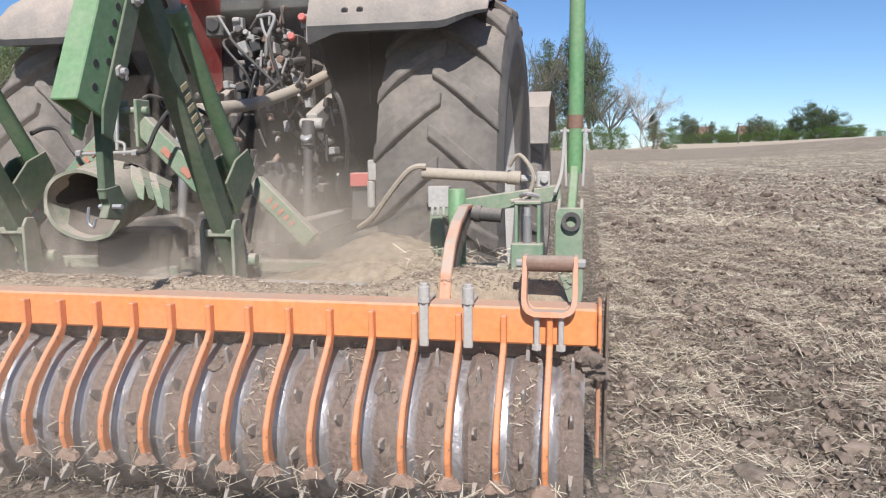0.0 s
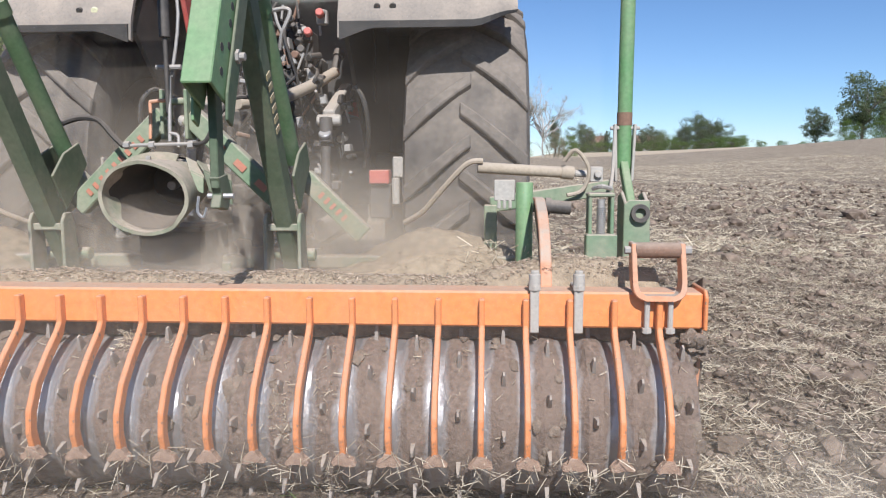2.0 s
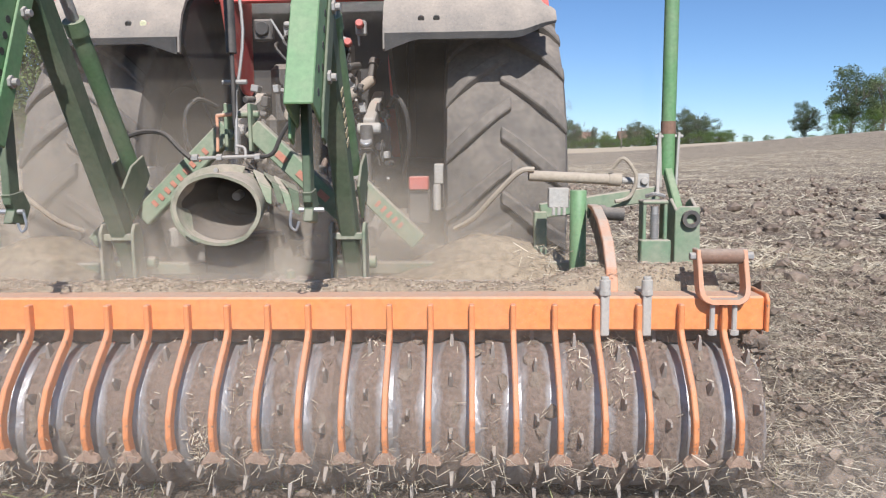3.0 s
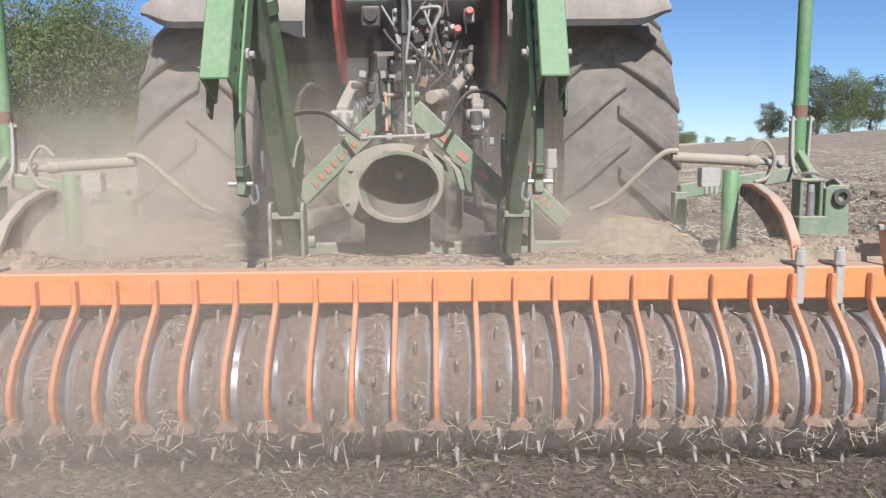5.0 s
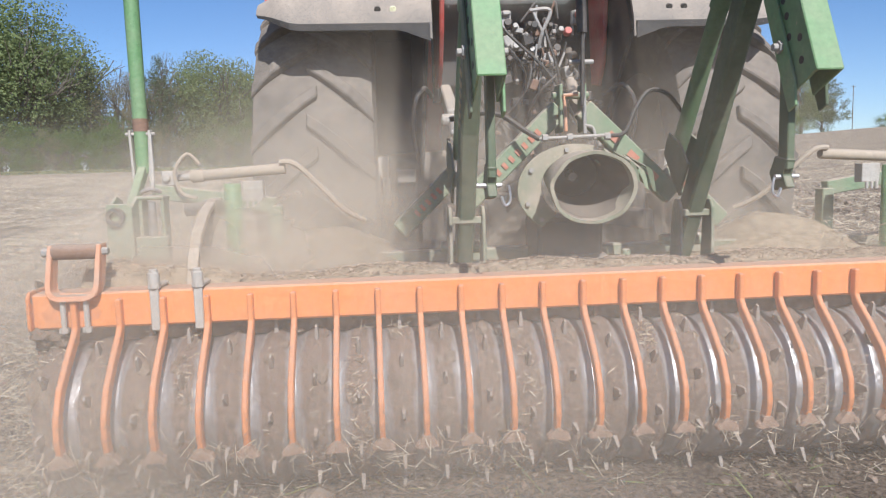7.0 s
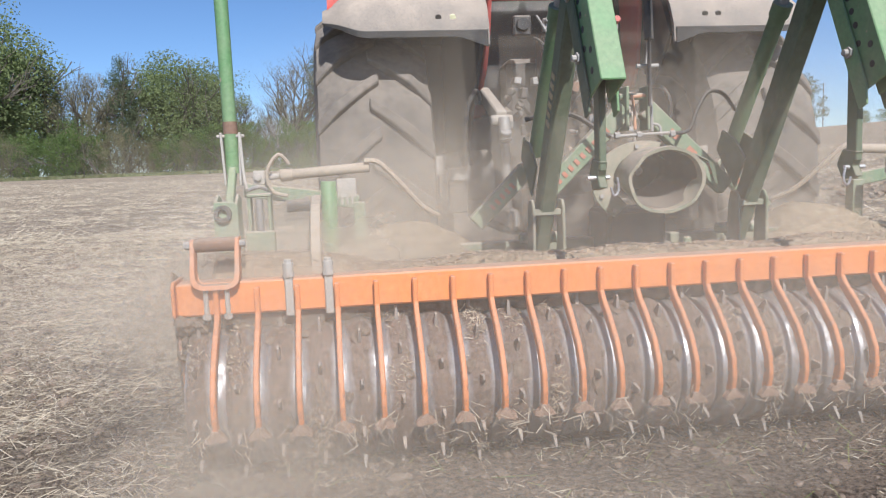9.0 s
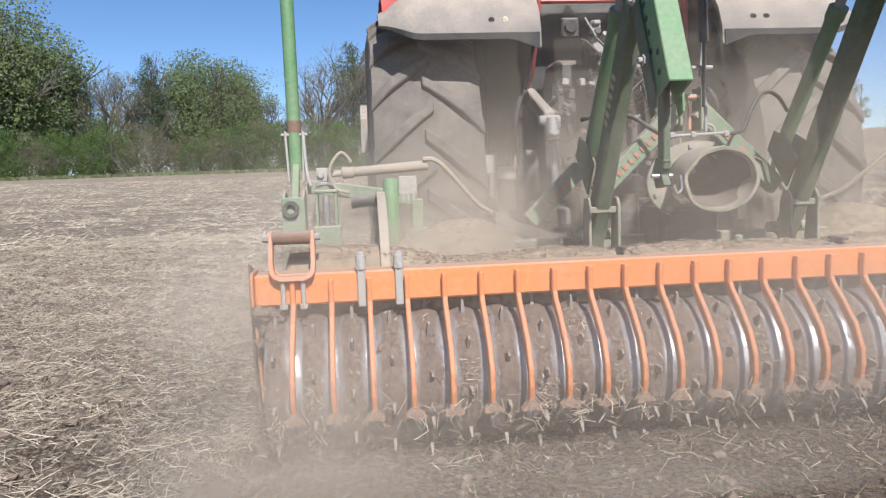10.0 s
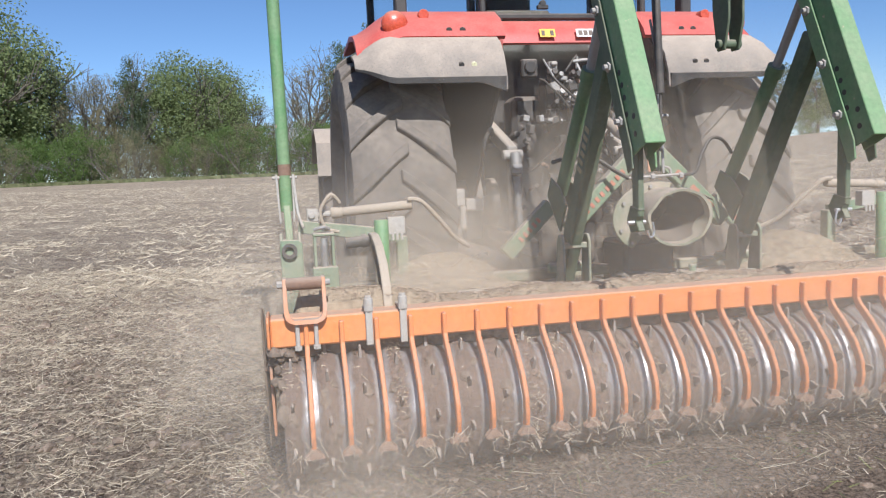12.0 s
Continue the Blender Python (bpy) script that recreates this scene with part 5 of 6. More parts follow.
def build_valves(tractor):
    rng = random.Random(17)
    # block of remote valves
    bm = fresh()
    for i in range(5):
        x = -0.05 + i * 0.066
        box(bm, (x, 1.80, 1.58), (0.054, 0.14, 0.22))
        box(bm, (x, 1.74, 1.46), (0.048, 0.10, 0.08))
        box(bm, (x + rng.uniform(-0.01, 0.01), 1.72, 1.66), (0.05, 0.06, 0.06))
    part("valve_bank", bm, IRON, tractor, "dark bank of hydraulic valves", 0.008)
    for i in range(10):
        x, z = -0.06 + (i % 5) * 0.066 + rng.uniform(-0.02, 0.02), 1.69 - 0.15 * (i // 5) + rng.uniform(-0.03, 0.03)
        bm = fresh()
        c = Vector((x, 1.70, z))
        cyl(bm, c, c + Vector((rng.uniform(-0.02, 0.02), -0.06, 0.012)), 0.013, seg=12)
        cyl(bm, c + Vector((0, -0.04, 0.01)), c + Vector((0, -0.075, 0.018)), 0.015 if i % 3 else 0.020, seg=12)
        part("coupling", bm, IRON if i % 3 != 1 else STEEL, tractor, "dusty hose coupling", 0.003, True)
    for c in ((0.31, 1.62, 1.745), (0.25, 1.62, 1.655)):
        bm = fresh()
        cyl(bm, c, (c[0], c[1] - 0.04, c[2] + 0.01), 0.021, seg=14)
        part("cap", bm, REDCAP, tractor, "faded red cap", 0.005, True)
    bm = fresh()
    box(bm, (-0.20, 1.68, 1.74), (0.10, 0.05, 0.11))
    sock = part("trailer_socket", bm, IRON, tractor, "dark trailer socket", 0.01)
    bm = fresh()
    cyl(bm, (-0.20, 1.66, 1.745), (-0.20, 1.635, 1.745), 0.036, seg=16)
    part("socket_lid", bm, BLACK, sock, "black round lid", 0.004)
    for x in (-0.06, 0.31):
        bm = fresh()
        box(bm, (x, 1.66, 1.74), (0.055, 0.04, 0.07))
        cyl(bm, (x - 0.02, 1.63, 1.76), (x + 0.02, 1.63, 1.76), 0.016, seg=8)
        part("pipe_end", bm, STEEL, tractor, "", 0.005)
    bm = fresh()
    tube(bm, [(0.06, 1.62, 1.77), (0.14, 1.60, 1.775), (0.16, 1.60, 1.75), (0.12, 1.60, 1.66), (0.10, 1.62, 1.58)], 0.010)
    tube(bm, [(0.08, 1.62, 1.76), (0.10, 1.60, 1.70), (0.13, 1.60, 1.64)], 0.008)
    part("lever", bm, STEEL, tractor, "bent steel lever", 0, True)
    # small fittings, cast lugs and unions
    for i in range(150):
        high = i >= 80
        x, z = (rng.gauss(0.12, 0.09), rng.uniform(1.36, 1.74)) if high else (rng.uniform(-0.30, 0.45), rng.uniform(0.85, 1.45))
        y = 1.72 - rng.uniform(0.0, 0.10) if high else 1.78 - rng.uniform(0.0, 0.14)
        bm = fresh()
        k = rng.random()
        if k < 0.4:
            box(bm, (x, y, z), (rng.uniform(0.02, 0.055), rng.uniform(0.04, 0.10), rng.uniform(0.02, 0.06)), Matrix.Rotation(rng.uniform(-0.4, 0.4), 3, "Y"))
            nm = "fitting"
        elif k < 0.8:
            d = Vector((rng.gauss(0, 0.4), -1, rng.gauss(0, 0.4))).normalized()
            cyl(bm, (x, y, z), Vector((x, y, z)) + d * rng.uniform(0.04, 0.09), rng.uniform(0.008, 0.022), seg=10)
            nm = "union"
        else:
            d = Vector((rng.gauss(0, 0.5), 0, 1)).normalized()
            cyl(bm, (x, y - 0.04, z), Vector((x, y - 0.04, z)) + d * rng.uniform(0.06, 0.15), 0.007, seg=8)
            nm = "pipe"
        part(nm, bm, rng.choice((IRON, IRON, BLACK, STEEL, STEEL, RUST)), tractor, "", 0.004)
    for i in range(7):
        x0, z0 = rng.uniform(-0.15, 0.35), rng.uniform(1.45, 1.72)
        x1, z1 = rng.uniform(-0.25, 0.40), rng.uniform(0.95, 1.40)
        bm = fresh()
        tube(bm, [(x0, 1.68, z0), (x0 + rng.uniform(-0.05, 0.05), 1.58, z0 - 0.05), ((x0 + x1) / 2 + rng.uniform(-0.1, 0.1), 1.58, (z0 + z1) / 2), (x1, 1.72, z1)], rng.uniform(0.006, 0.010))
        part("hose", bm, BLACK, tractor, "black rubber hose", 0, True)
    # corrugated conduit
    bm = fresh()
    pts = [Vector(p) for p in ((0.115, 0.90, 1.265), (0.14, 1.02, 1.28), (0.20, 1.30, 1.32), (0.27, 1.62, 1.41), (0.325, 1.88, 1.50))]
    tube(bm, pts, 0.028, 12, 26)
    ring = [bm.verts[:][i:i + 12] for i in range(0, len(bm.verts), 12)]
    for i, rr in enumerate(ring):
        c = sum((v.co for v in rr), Vector()) / 12
        f = 1.05 if i % 2 else 0.96
        for v in rr:
            v.co = c + (v.co - c) * f
    part("corrugated_conduit", bm, CREAM, tractor, "cream-coloured corrugated conduit under dust", 0, True)
    bm = fresh()
    cyl(bm, (0.32, 1.87, 1.49), (0.34, 1.92, 1.62), 0.022, seg=12)
    cyl(bm, (0.336, 1.90, 1.58), (0.342, 1.92, 1.61), 0.030, seg=12)
    part("elbow", bm, IRON, tractor, "", 0, True)


def build_linkage(tractor):
    for s in (-1, 1):
        M = lambda *p: mirror(p, s)
        bm = fresh()
        beam(bm, M(0.34, 2.1, 1.42), M(0.35, 1.58, 1.24), 0.06, 0.085)
        cyl(bm, M(0.29, 1.58, 1.23), M(0.41, 1.58, 1.23), 0.030, seg=12)
        part("lift_lever", bm, GREY, tractor, "dusty lift lever", 0.012)
        bm = fresh()
        cyl(bm, M(0.34, 1.56, 1.24), M(0.34, 1.54, 1.12), 0.034, seg=12)
        cyl(bm, M(0.34, 1.54, 1.10), M(0.345, 1.50, 0.76), 0.024, seg=12)
        part("lift_rod", bm, IRON if s > 0 else STEEL, tractor, "steel lift rod", 0, True)
        bm = fresh()
        cyl(bm, M(0.34, 1.515, 1.17), M(0.34, 1.53, 1.15), 0.032, seg=14)
        part("rod_cap", bm, CHROME, tractor, "polished rod cap", 0.006)
        bm = fresh()
        beam(bm, M(0.32, 2.2, 0.72), M(0.44, 0.95, 0.74), 0.05, 0.09)
        part("lower_link", bm, GREY, tractor, "dusty lower link arm", 0.012)
        bm = fresh()
        box(bm, M(0.73, 1.45, 1.00), (0.085, 0.09, 0.10))
        cyl(bm, M(0.70, 1.42, 0.95), M(0.70, 1.42, 0.82), 0.02, seg=10)
        cyl(bm, M(0.75, 1.42, 0.95), M(0.75, 1.42, 0.86), 0.02, seg=10)
        part("sensor_box", bm, GREY, tractor, "pale dusty box", 0.006)
        bm = fresh()
        box(bm, M(0.60, 1.60, 0.95), (0.10, 0.10, 0.07))
        part("lamp_box", bm, REDCAP if s > 0 else GREY, tractor, "faded red lamp" if s > 0 else "", 0.006)
        bm = fresh()
        box(bm, M(0.60, 1.62, 0.83), (0.11, 0.08, 0.18))
        part("stabiliser", bm, IRON, tractor, "", 0.01)
        bm = fresh()
        tube(bm, [M(0.45, 1.65, 1.35), M(0.50, 1.5, 1.38), M(0.55, 1.46, 1.30), M(0.56, 1.5, 1.15), M(0.52, 1.6, 1.0)], 0.012)
        part("side_hose", bm, BLACK, tractor, "black hose", 0, True)
    bm = fresh()
    box(bm, (0, 1.75, 0.70), (0.36, 0.25, 0.30))
    cyl(bm, (0, 1.65, 0.86), (0, 1.2, 0.88), 0.06, 0.05, seg=14)
    part("drawbar_frame", bm, IRON, tractor, "dark drawbar frame and drive shaft", 0.015)


# ---- distance ----
def crown(bm, rng, c, r, count, size):
    """Clumps of leaves: small bent quads set through an uneven ball."""
    c = Vector(c)
    for _ in range(count):
        d = Vector((rng.gauss(0, 1), rng.gauss(0, 1), rng.gauss(0, 1))).normalized()
        p = c + Vector((d.x * r[0], d.y * r[1], d.z * r[2])) * rng.uniform(0.45, 1.05)
        n = (d + Vector((rng.gauss(0, 0.6), rng.gauss(0, 0.6), rng.gauss(0.3, 0.6)))).normalized()
        a = n.orthogonal().normalized()
        a = (a * math.cos(rng.uniform(0, 6.28)) + n.cross(a) * math.sin(rng.uniform(0, 6.28))).normalized()
        b = n.cross(a)
        h = size * rng.uniform(0.6, 1.4)
        v = [bm.verts.new(p + a * h * q + b * h * w + n * h * k) for q, w, k in ((-1, 0, 0.15), (0, -0.7, -0.1), (1, 0, 0.15), (0, 0.7, -0.1))]
        bm.faces.new(v)


def branch(bm, rng, p, d, ln, rad, depth, tips, spread_by=0.55, kids=3, lift=0.15):
    q = p + d * ln
    mid = (p + q) / 2 + Vector((rng.gauss(0, 1), rng.gauss(0, 1), rng.gauss(0, 1))) * ln * 0.05
    tube(bm, [p, mid, q], [rad, rad * 0.8, rad * 0.6], 4 if depth < 2 else 6, 1)
    tips.append(q)
    if depth == 0:
        return
    for _ in range(kids):
        nd = (d + Vector((rng.gauss(0, spread_by), rng.gauss(0, spread_by), rng.gauss(lift, spread_by * 0.6)))).normalized()
        branch(bm, rng, p + d * ln * rng.uniform(0.45, 1.0), nd, ln * rng.uniform(0.55, 0.8), rad * 0.5, depth - 1, tips, spread_by, kids, lift)


def make_tree(kind, seed):
    """A tree 10 m high at the origin: full, poplar, bare, birch or bush."""
    rng = random.Random(seed)
    label = {"full": "broad tree in fresh spring leaf at the field edge", "poplar": "tall slim tree with thin spring leaves", "bare": "tall tree still almost bare, with brown buds", "birch": "slim white-barked birch with bare twigs", "bush": "dense green hedge bush", "scrub": "brownish scrub bush with bare twigs", "round": "round dense dark green tree in full leaf"}[kind]
    tree = thing("bush" if kind in ("bush", "scrub") else "tree", label, "bush" if kind in ("bush", "scrub") else "tree")
    bm, tips = fresh(), []
    up = Vector((0, 0, 1))
    if kind in ("bush", "scrub"):
        for i in range(7):
            d = Vector((rng.gauss(0, 0.5), rng.gauss(0, 0.5), 1)).normalized()
            branch(bm, rng, Vector((rng.gauss(0, 1.0), rng.gauss(0, 1.0), -0.3)), d, rng.uniform(3, 4.5), 0.09, 2, tips, 0.5, 3)
    elif kind == "poplar":
        branch(bm, rng, Vector((0, 0, -0.4)), up, 6.0, 0.20, 1, tips, 0.25, 2, 0.6)
        for i in range(16):
            z = rng.uniform(1.8, 7.5)
            d = Vector((rng.gauss(0, 0.6), rng.gauss(0, 0.6), 1)).normalized()
            branch(bm, rng, Vector((0, 0, z)), d, rng.uniform(1.2, 2.4), 0.07, 2, tips, 0.4, 3, 0.3)
    else:
        branch(bm, rng, Vector((0, 0, -0.4)), up, 3.6, 0.26 if kind != "birch" else 0.17, 0, tips)
        for i in range(9 if kind in ("bare", "birch") else 7):
            d = Vector((rng.gauss(0, 0.55), rng.gauss(0, 0.55), 0.9)).normalized()
            branch(bm, rng, Vector((0, 0, rng.uniform(1.8, 3.4))), d, rng.uniform(2.4, 3.6), 0.11, 3 if kind in ("bare", "birch") else 2, tips, 0.5, 3, 0.25)
    part("trunk", bm, BIRCH if kind == "birch" else BARK, tree)
    bm = fresh()
    # clumps of the crown: count, leaves in each, leaf size, middle height, half width, half height
    n, leaves, size, mid, wide, tall = {"full": (150, 88, 0.078, 5.1, 2.9, 4.7), "poplar": (150, 70, 0.066, 5.9, 1.6, 4.3), "bare": (110, 34, 0.045, 6.4, 2.2, 3.3), "birch": (110, 30, 0.040, 6.4, 2.0, 3.3), "bush": (110, 84, 0.095, 3.4, 4.2, 5.2), "scrub": (130, 52, 0.068, 3.6, 4.0, 5.0), "round": (110, 90, 0.115, 5.2, 4.2, 4.6)}[kind]
    for i in range(n):
        a = Vector((rng.gauss(0, 1), rng.gauss(0, 1), rng.gauss(0, 1))).normalized() * rng.uniform(0.45, 1.0)
        lean = 0.85 + 0.3 * math.sin(3 * math.atan2(a.y, a.x) + seed)
        c = Vector((a.x * wide * lean, a.y * wide * lean, mid + a.z * tall))
        if c.z < 0.3:
            continue
        if kind in ("bare", "birch"):
            c = rng.choice(tips)
        r = rng.uniform(0.7, 1.35) * (0.6 if kind in ("poplar", "bare", "birch") else 1.0)
        crown(bm, rng, c, (r, r, r * 0.85), leaves, size)
    part("crown", bm, {"full": LEAF, "poplar": LEAF_DARK, "bare": BUD, "birch": BUD, "bush": LEAF_BRIGHT, "scrub": BUD, "round": LEAF_DARK}[kind], tree)
    return tree


TREES = {}


def set_tree(kind, variant, x, y, height, turn, group, wide=1.0):
    key = (kind, variant)
    z = float(land(x, y)) - 0.1
    m = pose(x, y, z, 0, 0, turn)
    if key not in TREES:
        TREES[key] = make_tree(kind, 100 + variant * 7 + len(kind))
        ob = TREES[key]
        ob.matrix_basis = m
    else:
        ob = copy_thing(TREES[key], m)
    k = height / 10
    ob.scale = (k * wide, k * wide, k)
    return tagged(ob, group=group)


def from_eye(ex, ey, t, az, dist):
    a = radians(az)
    return ex + dist * math.sin(a), ey + SPEED * t + dist * math.cos(a)


WOOD_TURN = 6.2         # bearings of the wood are from the machine's heading at the end


def build_distance():
    rng = random.Random(3)
    # wood along the field's left and far edge
    wood = [(-31, 17.5, "full"), (-27.5, 19, "full"), (-24, 18, "full"), (-21.5, 19, "full"), (-19.2, 18.5, "full"), (-17.4, 17.2, "full"), (-15.4, 13.5, "poplar"), (-14.0, 11.5, "scrub"), (-13.2, 12.8, "bare"), (-12.4, 11.0, "scrub"), (-11.6, 12.5, "bare"), (-11.0, 10.5, "scrub"), (-10.4, 12.5, "poplar"), (-8.4, 13.5, "full"), (-6.6, 14.5, "full"), (-4.8, 13.5, "full"), (-3.4, 11.5, "full"), (-2.3, 9.5, "bare"), (-0.6, 7.5, "bare"), (1.0, 7.5, "birch")]
    for i, (az, h, kind) in enumerate(wood):
        x, y = from_eye(-1.65, -2.63, 12, az - WOOD_TURN, 84 + rng.uniform(0, 8))
        set_tree(kind, i % (2 if kind == "scrub" else 3), x, y, h * 1.06, rng.uniform(0, 360), "bushes along the wood" if kind == "scrub" else "trees of the wood", {"full": 1.05, "scrub": 0.55}.get(kind, 0.9))
    for i in range(34):
        az = -33 + i * 1.12
        x, y = from_eye(-1.65, -2.63, 12, az - WOOD_TURN, 78 + rng.uniform(-2, 5))
        kind = "bush" if rng.random() < (0.75 if az < -13 else 0.35) else "scrub"
        set_tree(kind, i % 2, x, y, rng.uniform(4.5, 7.5), rng.uniform(0, 360), "bushes along the wood", 0.9)
    for i in range(9):
        az = -44 + i * 1.5
        x, y = from_eye(0, 0, 12, az - WOOD_TURN, 90 + rng.uniform(0, 10))
        set_tree("full", i % 3, x, y, rng.uniform(15, 19), rng.uniform(0, 360), "trees of the wood", 1.1)
    for i in range(14):
        x, y = from_eye(0, 0, 12, -32 - WOOD_TURN + i * 2.8, 102 + rng.uniform(-4, 6))
        set_tree("scrub" if i % 3 else "full", i % 2, x, y, rng.uniform(8, 10.5), rng.uniform(0, 360), "bushes along the wood", 1.3)
    # group at the near corner of the field, seen past the pole
    for az, h, kind, d in ((-6.3, 11, "bare", 104), (-5.3, 15.5, "bare", 103), (-3.2, 15, "poplar", 104), (-1.2, 17.5, "poplar", 106), (0.2, 14.5, "poplar", 103), (1.4, 9, "bare", 101), (3.7, 10.3, "birch", 100), (4.5, 5.5, "poplar", 103)):
        x, y = from_eye(1.72, -1.98, 0, az, d)
        set_tree(kind, 0, x, y, h, rng.uniform(0, 360), "trees at the field's corner")
    for az, h, kind, d in ((0.6, 4.2, "bush", 99), (2.0, 4.0, "bush", 99), (4.6, 4.4, "scrub", 98), (5.5, 3.6, "bush", 99), (-1.5, 6, "scrub", 98), (-3, 6, "bush", 99)):
        x, y = from_eye(1.72, -1.98, 0, az, d)
        set_tree(kind, 0, x, y, h, rng.uniform(0, 360), "bushes at the field's corner", 1.1)
    # far hedge with trees and houses
    for az, h, kind in ((6.9, 9.5, "round"), (8.0, 7, "bare"), (8.6, 6.5, "poplar"), (9.4, 5.5, "full"), (10.2, 4.2, "bush"), (11.0, 7, "bare"), (11.6, 8, "round"), (12.5, 6.5, "full"), (13.4, 6, "bush"), (14.1, 7.5, "round"), (15.2, 11, "round"), (16.2, 8.5, "round"), (17.2, 4.5, "bush")):
        x, y = from_eye(1.72, -1.98, 0, az, 205)
        set_tree(kind, 1, x, y, h * 0.86, rng.uniform(0, 360), "trees of the far hedge", 1.25)
    for i in range(18):
        x, y = from_eye(1.72, -1.98, 0, 7 + i * 1.35, 212)
        set_tree("bush", i % 2, x, y, 4.2 if i < 9 else 2.4, rng.uniform(0, 360), "far hedge bushes", 1.6)
    for i in range(16):
        x, y = from_eye(1.72, -1.98, 0, 6.4 + i * 0.75, 198)
        set_tree("bush", i % 2, x, y, rng.uniform(2.8, 4.0), rng.uniform(0, 360), "far hedge bushes", 1.7)
    for az, h, kind, d in ((23.4, 5.6, "round", 120), (25.4, 4.0, "bush", 110), (26.2, 9.3, "round", 112), (27.3, 4.5, "bush", 110), (28.0, 9.0, "full", 112), (29.3, 7.5, "round", 114), (33, 3.2, "bush", 120), (36.5, 7.5, "full", 112), (38.0, 7.0, "round", 112), (34.5, 3.4, "bush", 120)):
        x, y = from_eye(0.89, -2.21, 3, az, d)
        set_tree(kind, 2 if kind == "full" else 0, x, y, h, rng.uniform(0, 360), "trees on the rise")
    for az, d, wide, h in ((7.9, 222, 5, 2.2), (11.3, 222, 7, 1.9)):
        x, y = from_eye(1.72, -1.98, 0, az, d)
        build_house(x, y, float(land(x, y)), wide, h)
    for az, t, d, h in ((33.3, 7, 190, 11.5), (10.4, 0, 150, 4.0)):
        x, y = from_eye(-0.73 if t else 1.72, -2.2 if t else -1.98, t, az, d)
        build_pole(x, y, float(land(x, y)), h)
    rng2 = np.random.RandomState(9)
    n = 9000
    az, d = np.radians(rng2.uniform(-44, 2, n)), rng2.uniform(72, 80, n)
    verge_x, verge_y = -1.65 + d * np.sin(az), -2.63 + SPEED * 12 + d * np.cos(az)
    build_verge(verge_x, verge_y)


def build_verge(x, y):
    """A strip of grass along the wood: short blades in tufts."""
    rng = np.random.RandomState(12)
    n = len(x)
    z = land(x, y) - 0.05
    c = np.stack([x, y, z], -1)
    side = np.stack([rng.uniform(-1, 1, n), rng.uniform(-1, 1, n) * 0.4, np.zeros(n)], -1) * 0.35
    tip = np.stack([rng.normal(0, 0.1, n), rng.normal(0, 0.1, n), rng.uniform(0.15, 0.4, n)], -1)
    v = np.stack([c - side, c + side, c + side * 0.5 + tip, c - side * 0.5 + tip], 1)
    f = np.arange(n * 4).reshape(n, 4)
    scatter_mesh("verge_grass", v, f, GRASS, "green grass along the edge of the wood", "grass")


def build_house(x, y, z, wide, h):
    house = thing("house", "small pale house with a tiled roof beyond the hedge", "house", "far houses", pose(x, y, z - 0.2))
    bm = fresh()
    box(bm, (0, 0, h / 2), (wide, 7, h))
    part("wall", bm, PLASTER, house)
    bm = fresh()
    plate(bm, [(-4.0, h), (4.0, h), (0, h + 2.6)], 0, -wide / 2 - 0.3, wide + 0.6)
    part("roof", bm, ROOF, house, "red-brown tiled roof")
    for i in range(3):
        bm = fresh()
        box(bm, (-wide / 3 + i * wide / 3, -3.5, h * 0.55), (1.1, 0.1, 1.2))
        part("window", bm, PANE, house)


def build_pole(x, y, z, h):
    pole = thing("utility_pole", "thin grey wooden utility pole", "pole", "", pose(x, y, z))
    bm = fresh()
    cyl(bm, (0, 0, -0.3), (0, 0, h), 0.11, 0.08, seg=8)
    part("shaft", bm, BARK, pole)
    bm = fresh()
    box(bm, (0, 0, h - 0.3), (1.2, 0.09, 0.09))
    part("crossarm", bm, BARK, pole)


# ---- dust ----
def puff_mesh(mat):
    """A shallow dome, one metre in radius, bulging to the back."""
    bm = fresh()
    rings = []
    for i in range(1, 7):
        r = i / 6
        rings.append([bm.verts.new((r * math.cos(a), -0.22 * (1 - r * r), r * math.sin(a))) for a in np.linspace(0, 2 * math.pi, 25)[:-1]])
    mid = bm.verts.new((0, -0.22, 0))
    for k in range(24):
        bm.faces.new((mid, rings[0][k], rings[0][(k + 1) % 24]))
        for a, b in zip(rings, rings[1:]):
            bm.faces.new((a[k], b[k], b[(k + 1) % 24], a[(k + 1) % 24]))
    return finish("puff", bm, mat, 0, True)


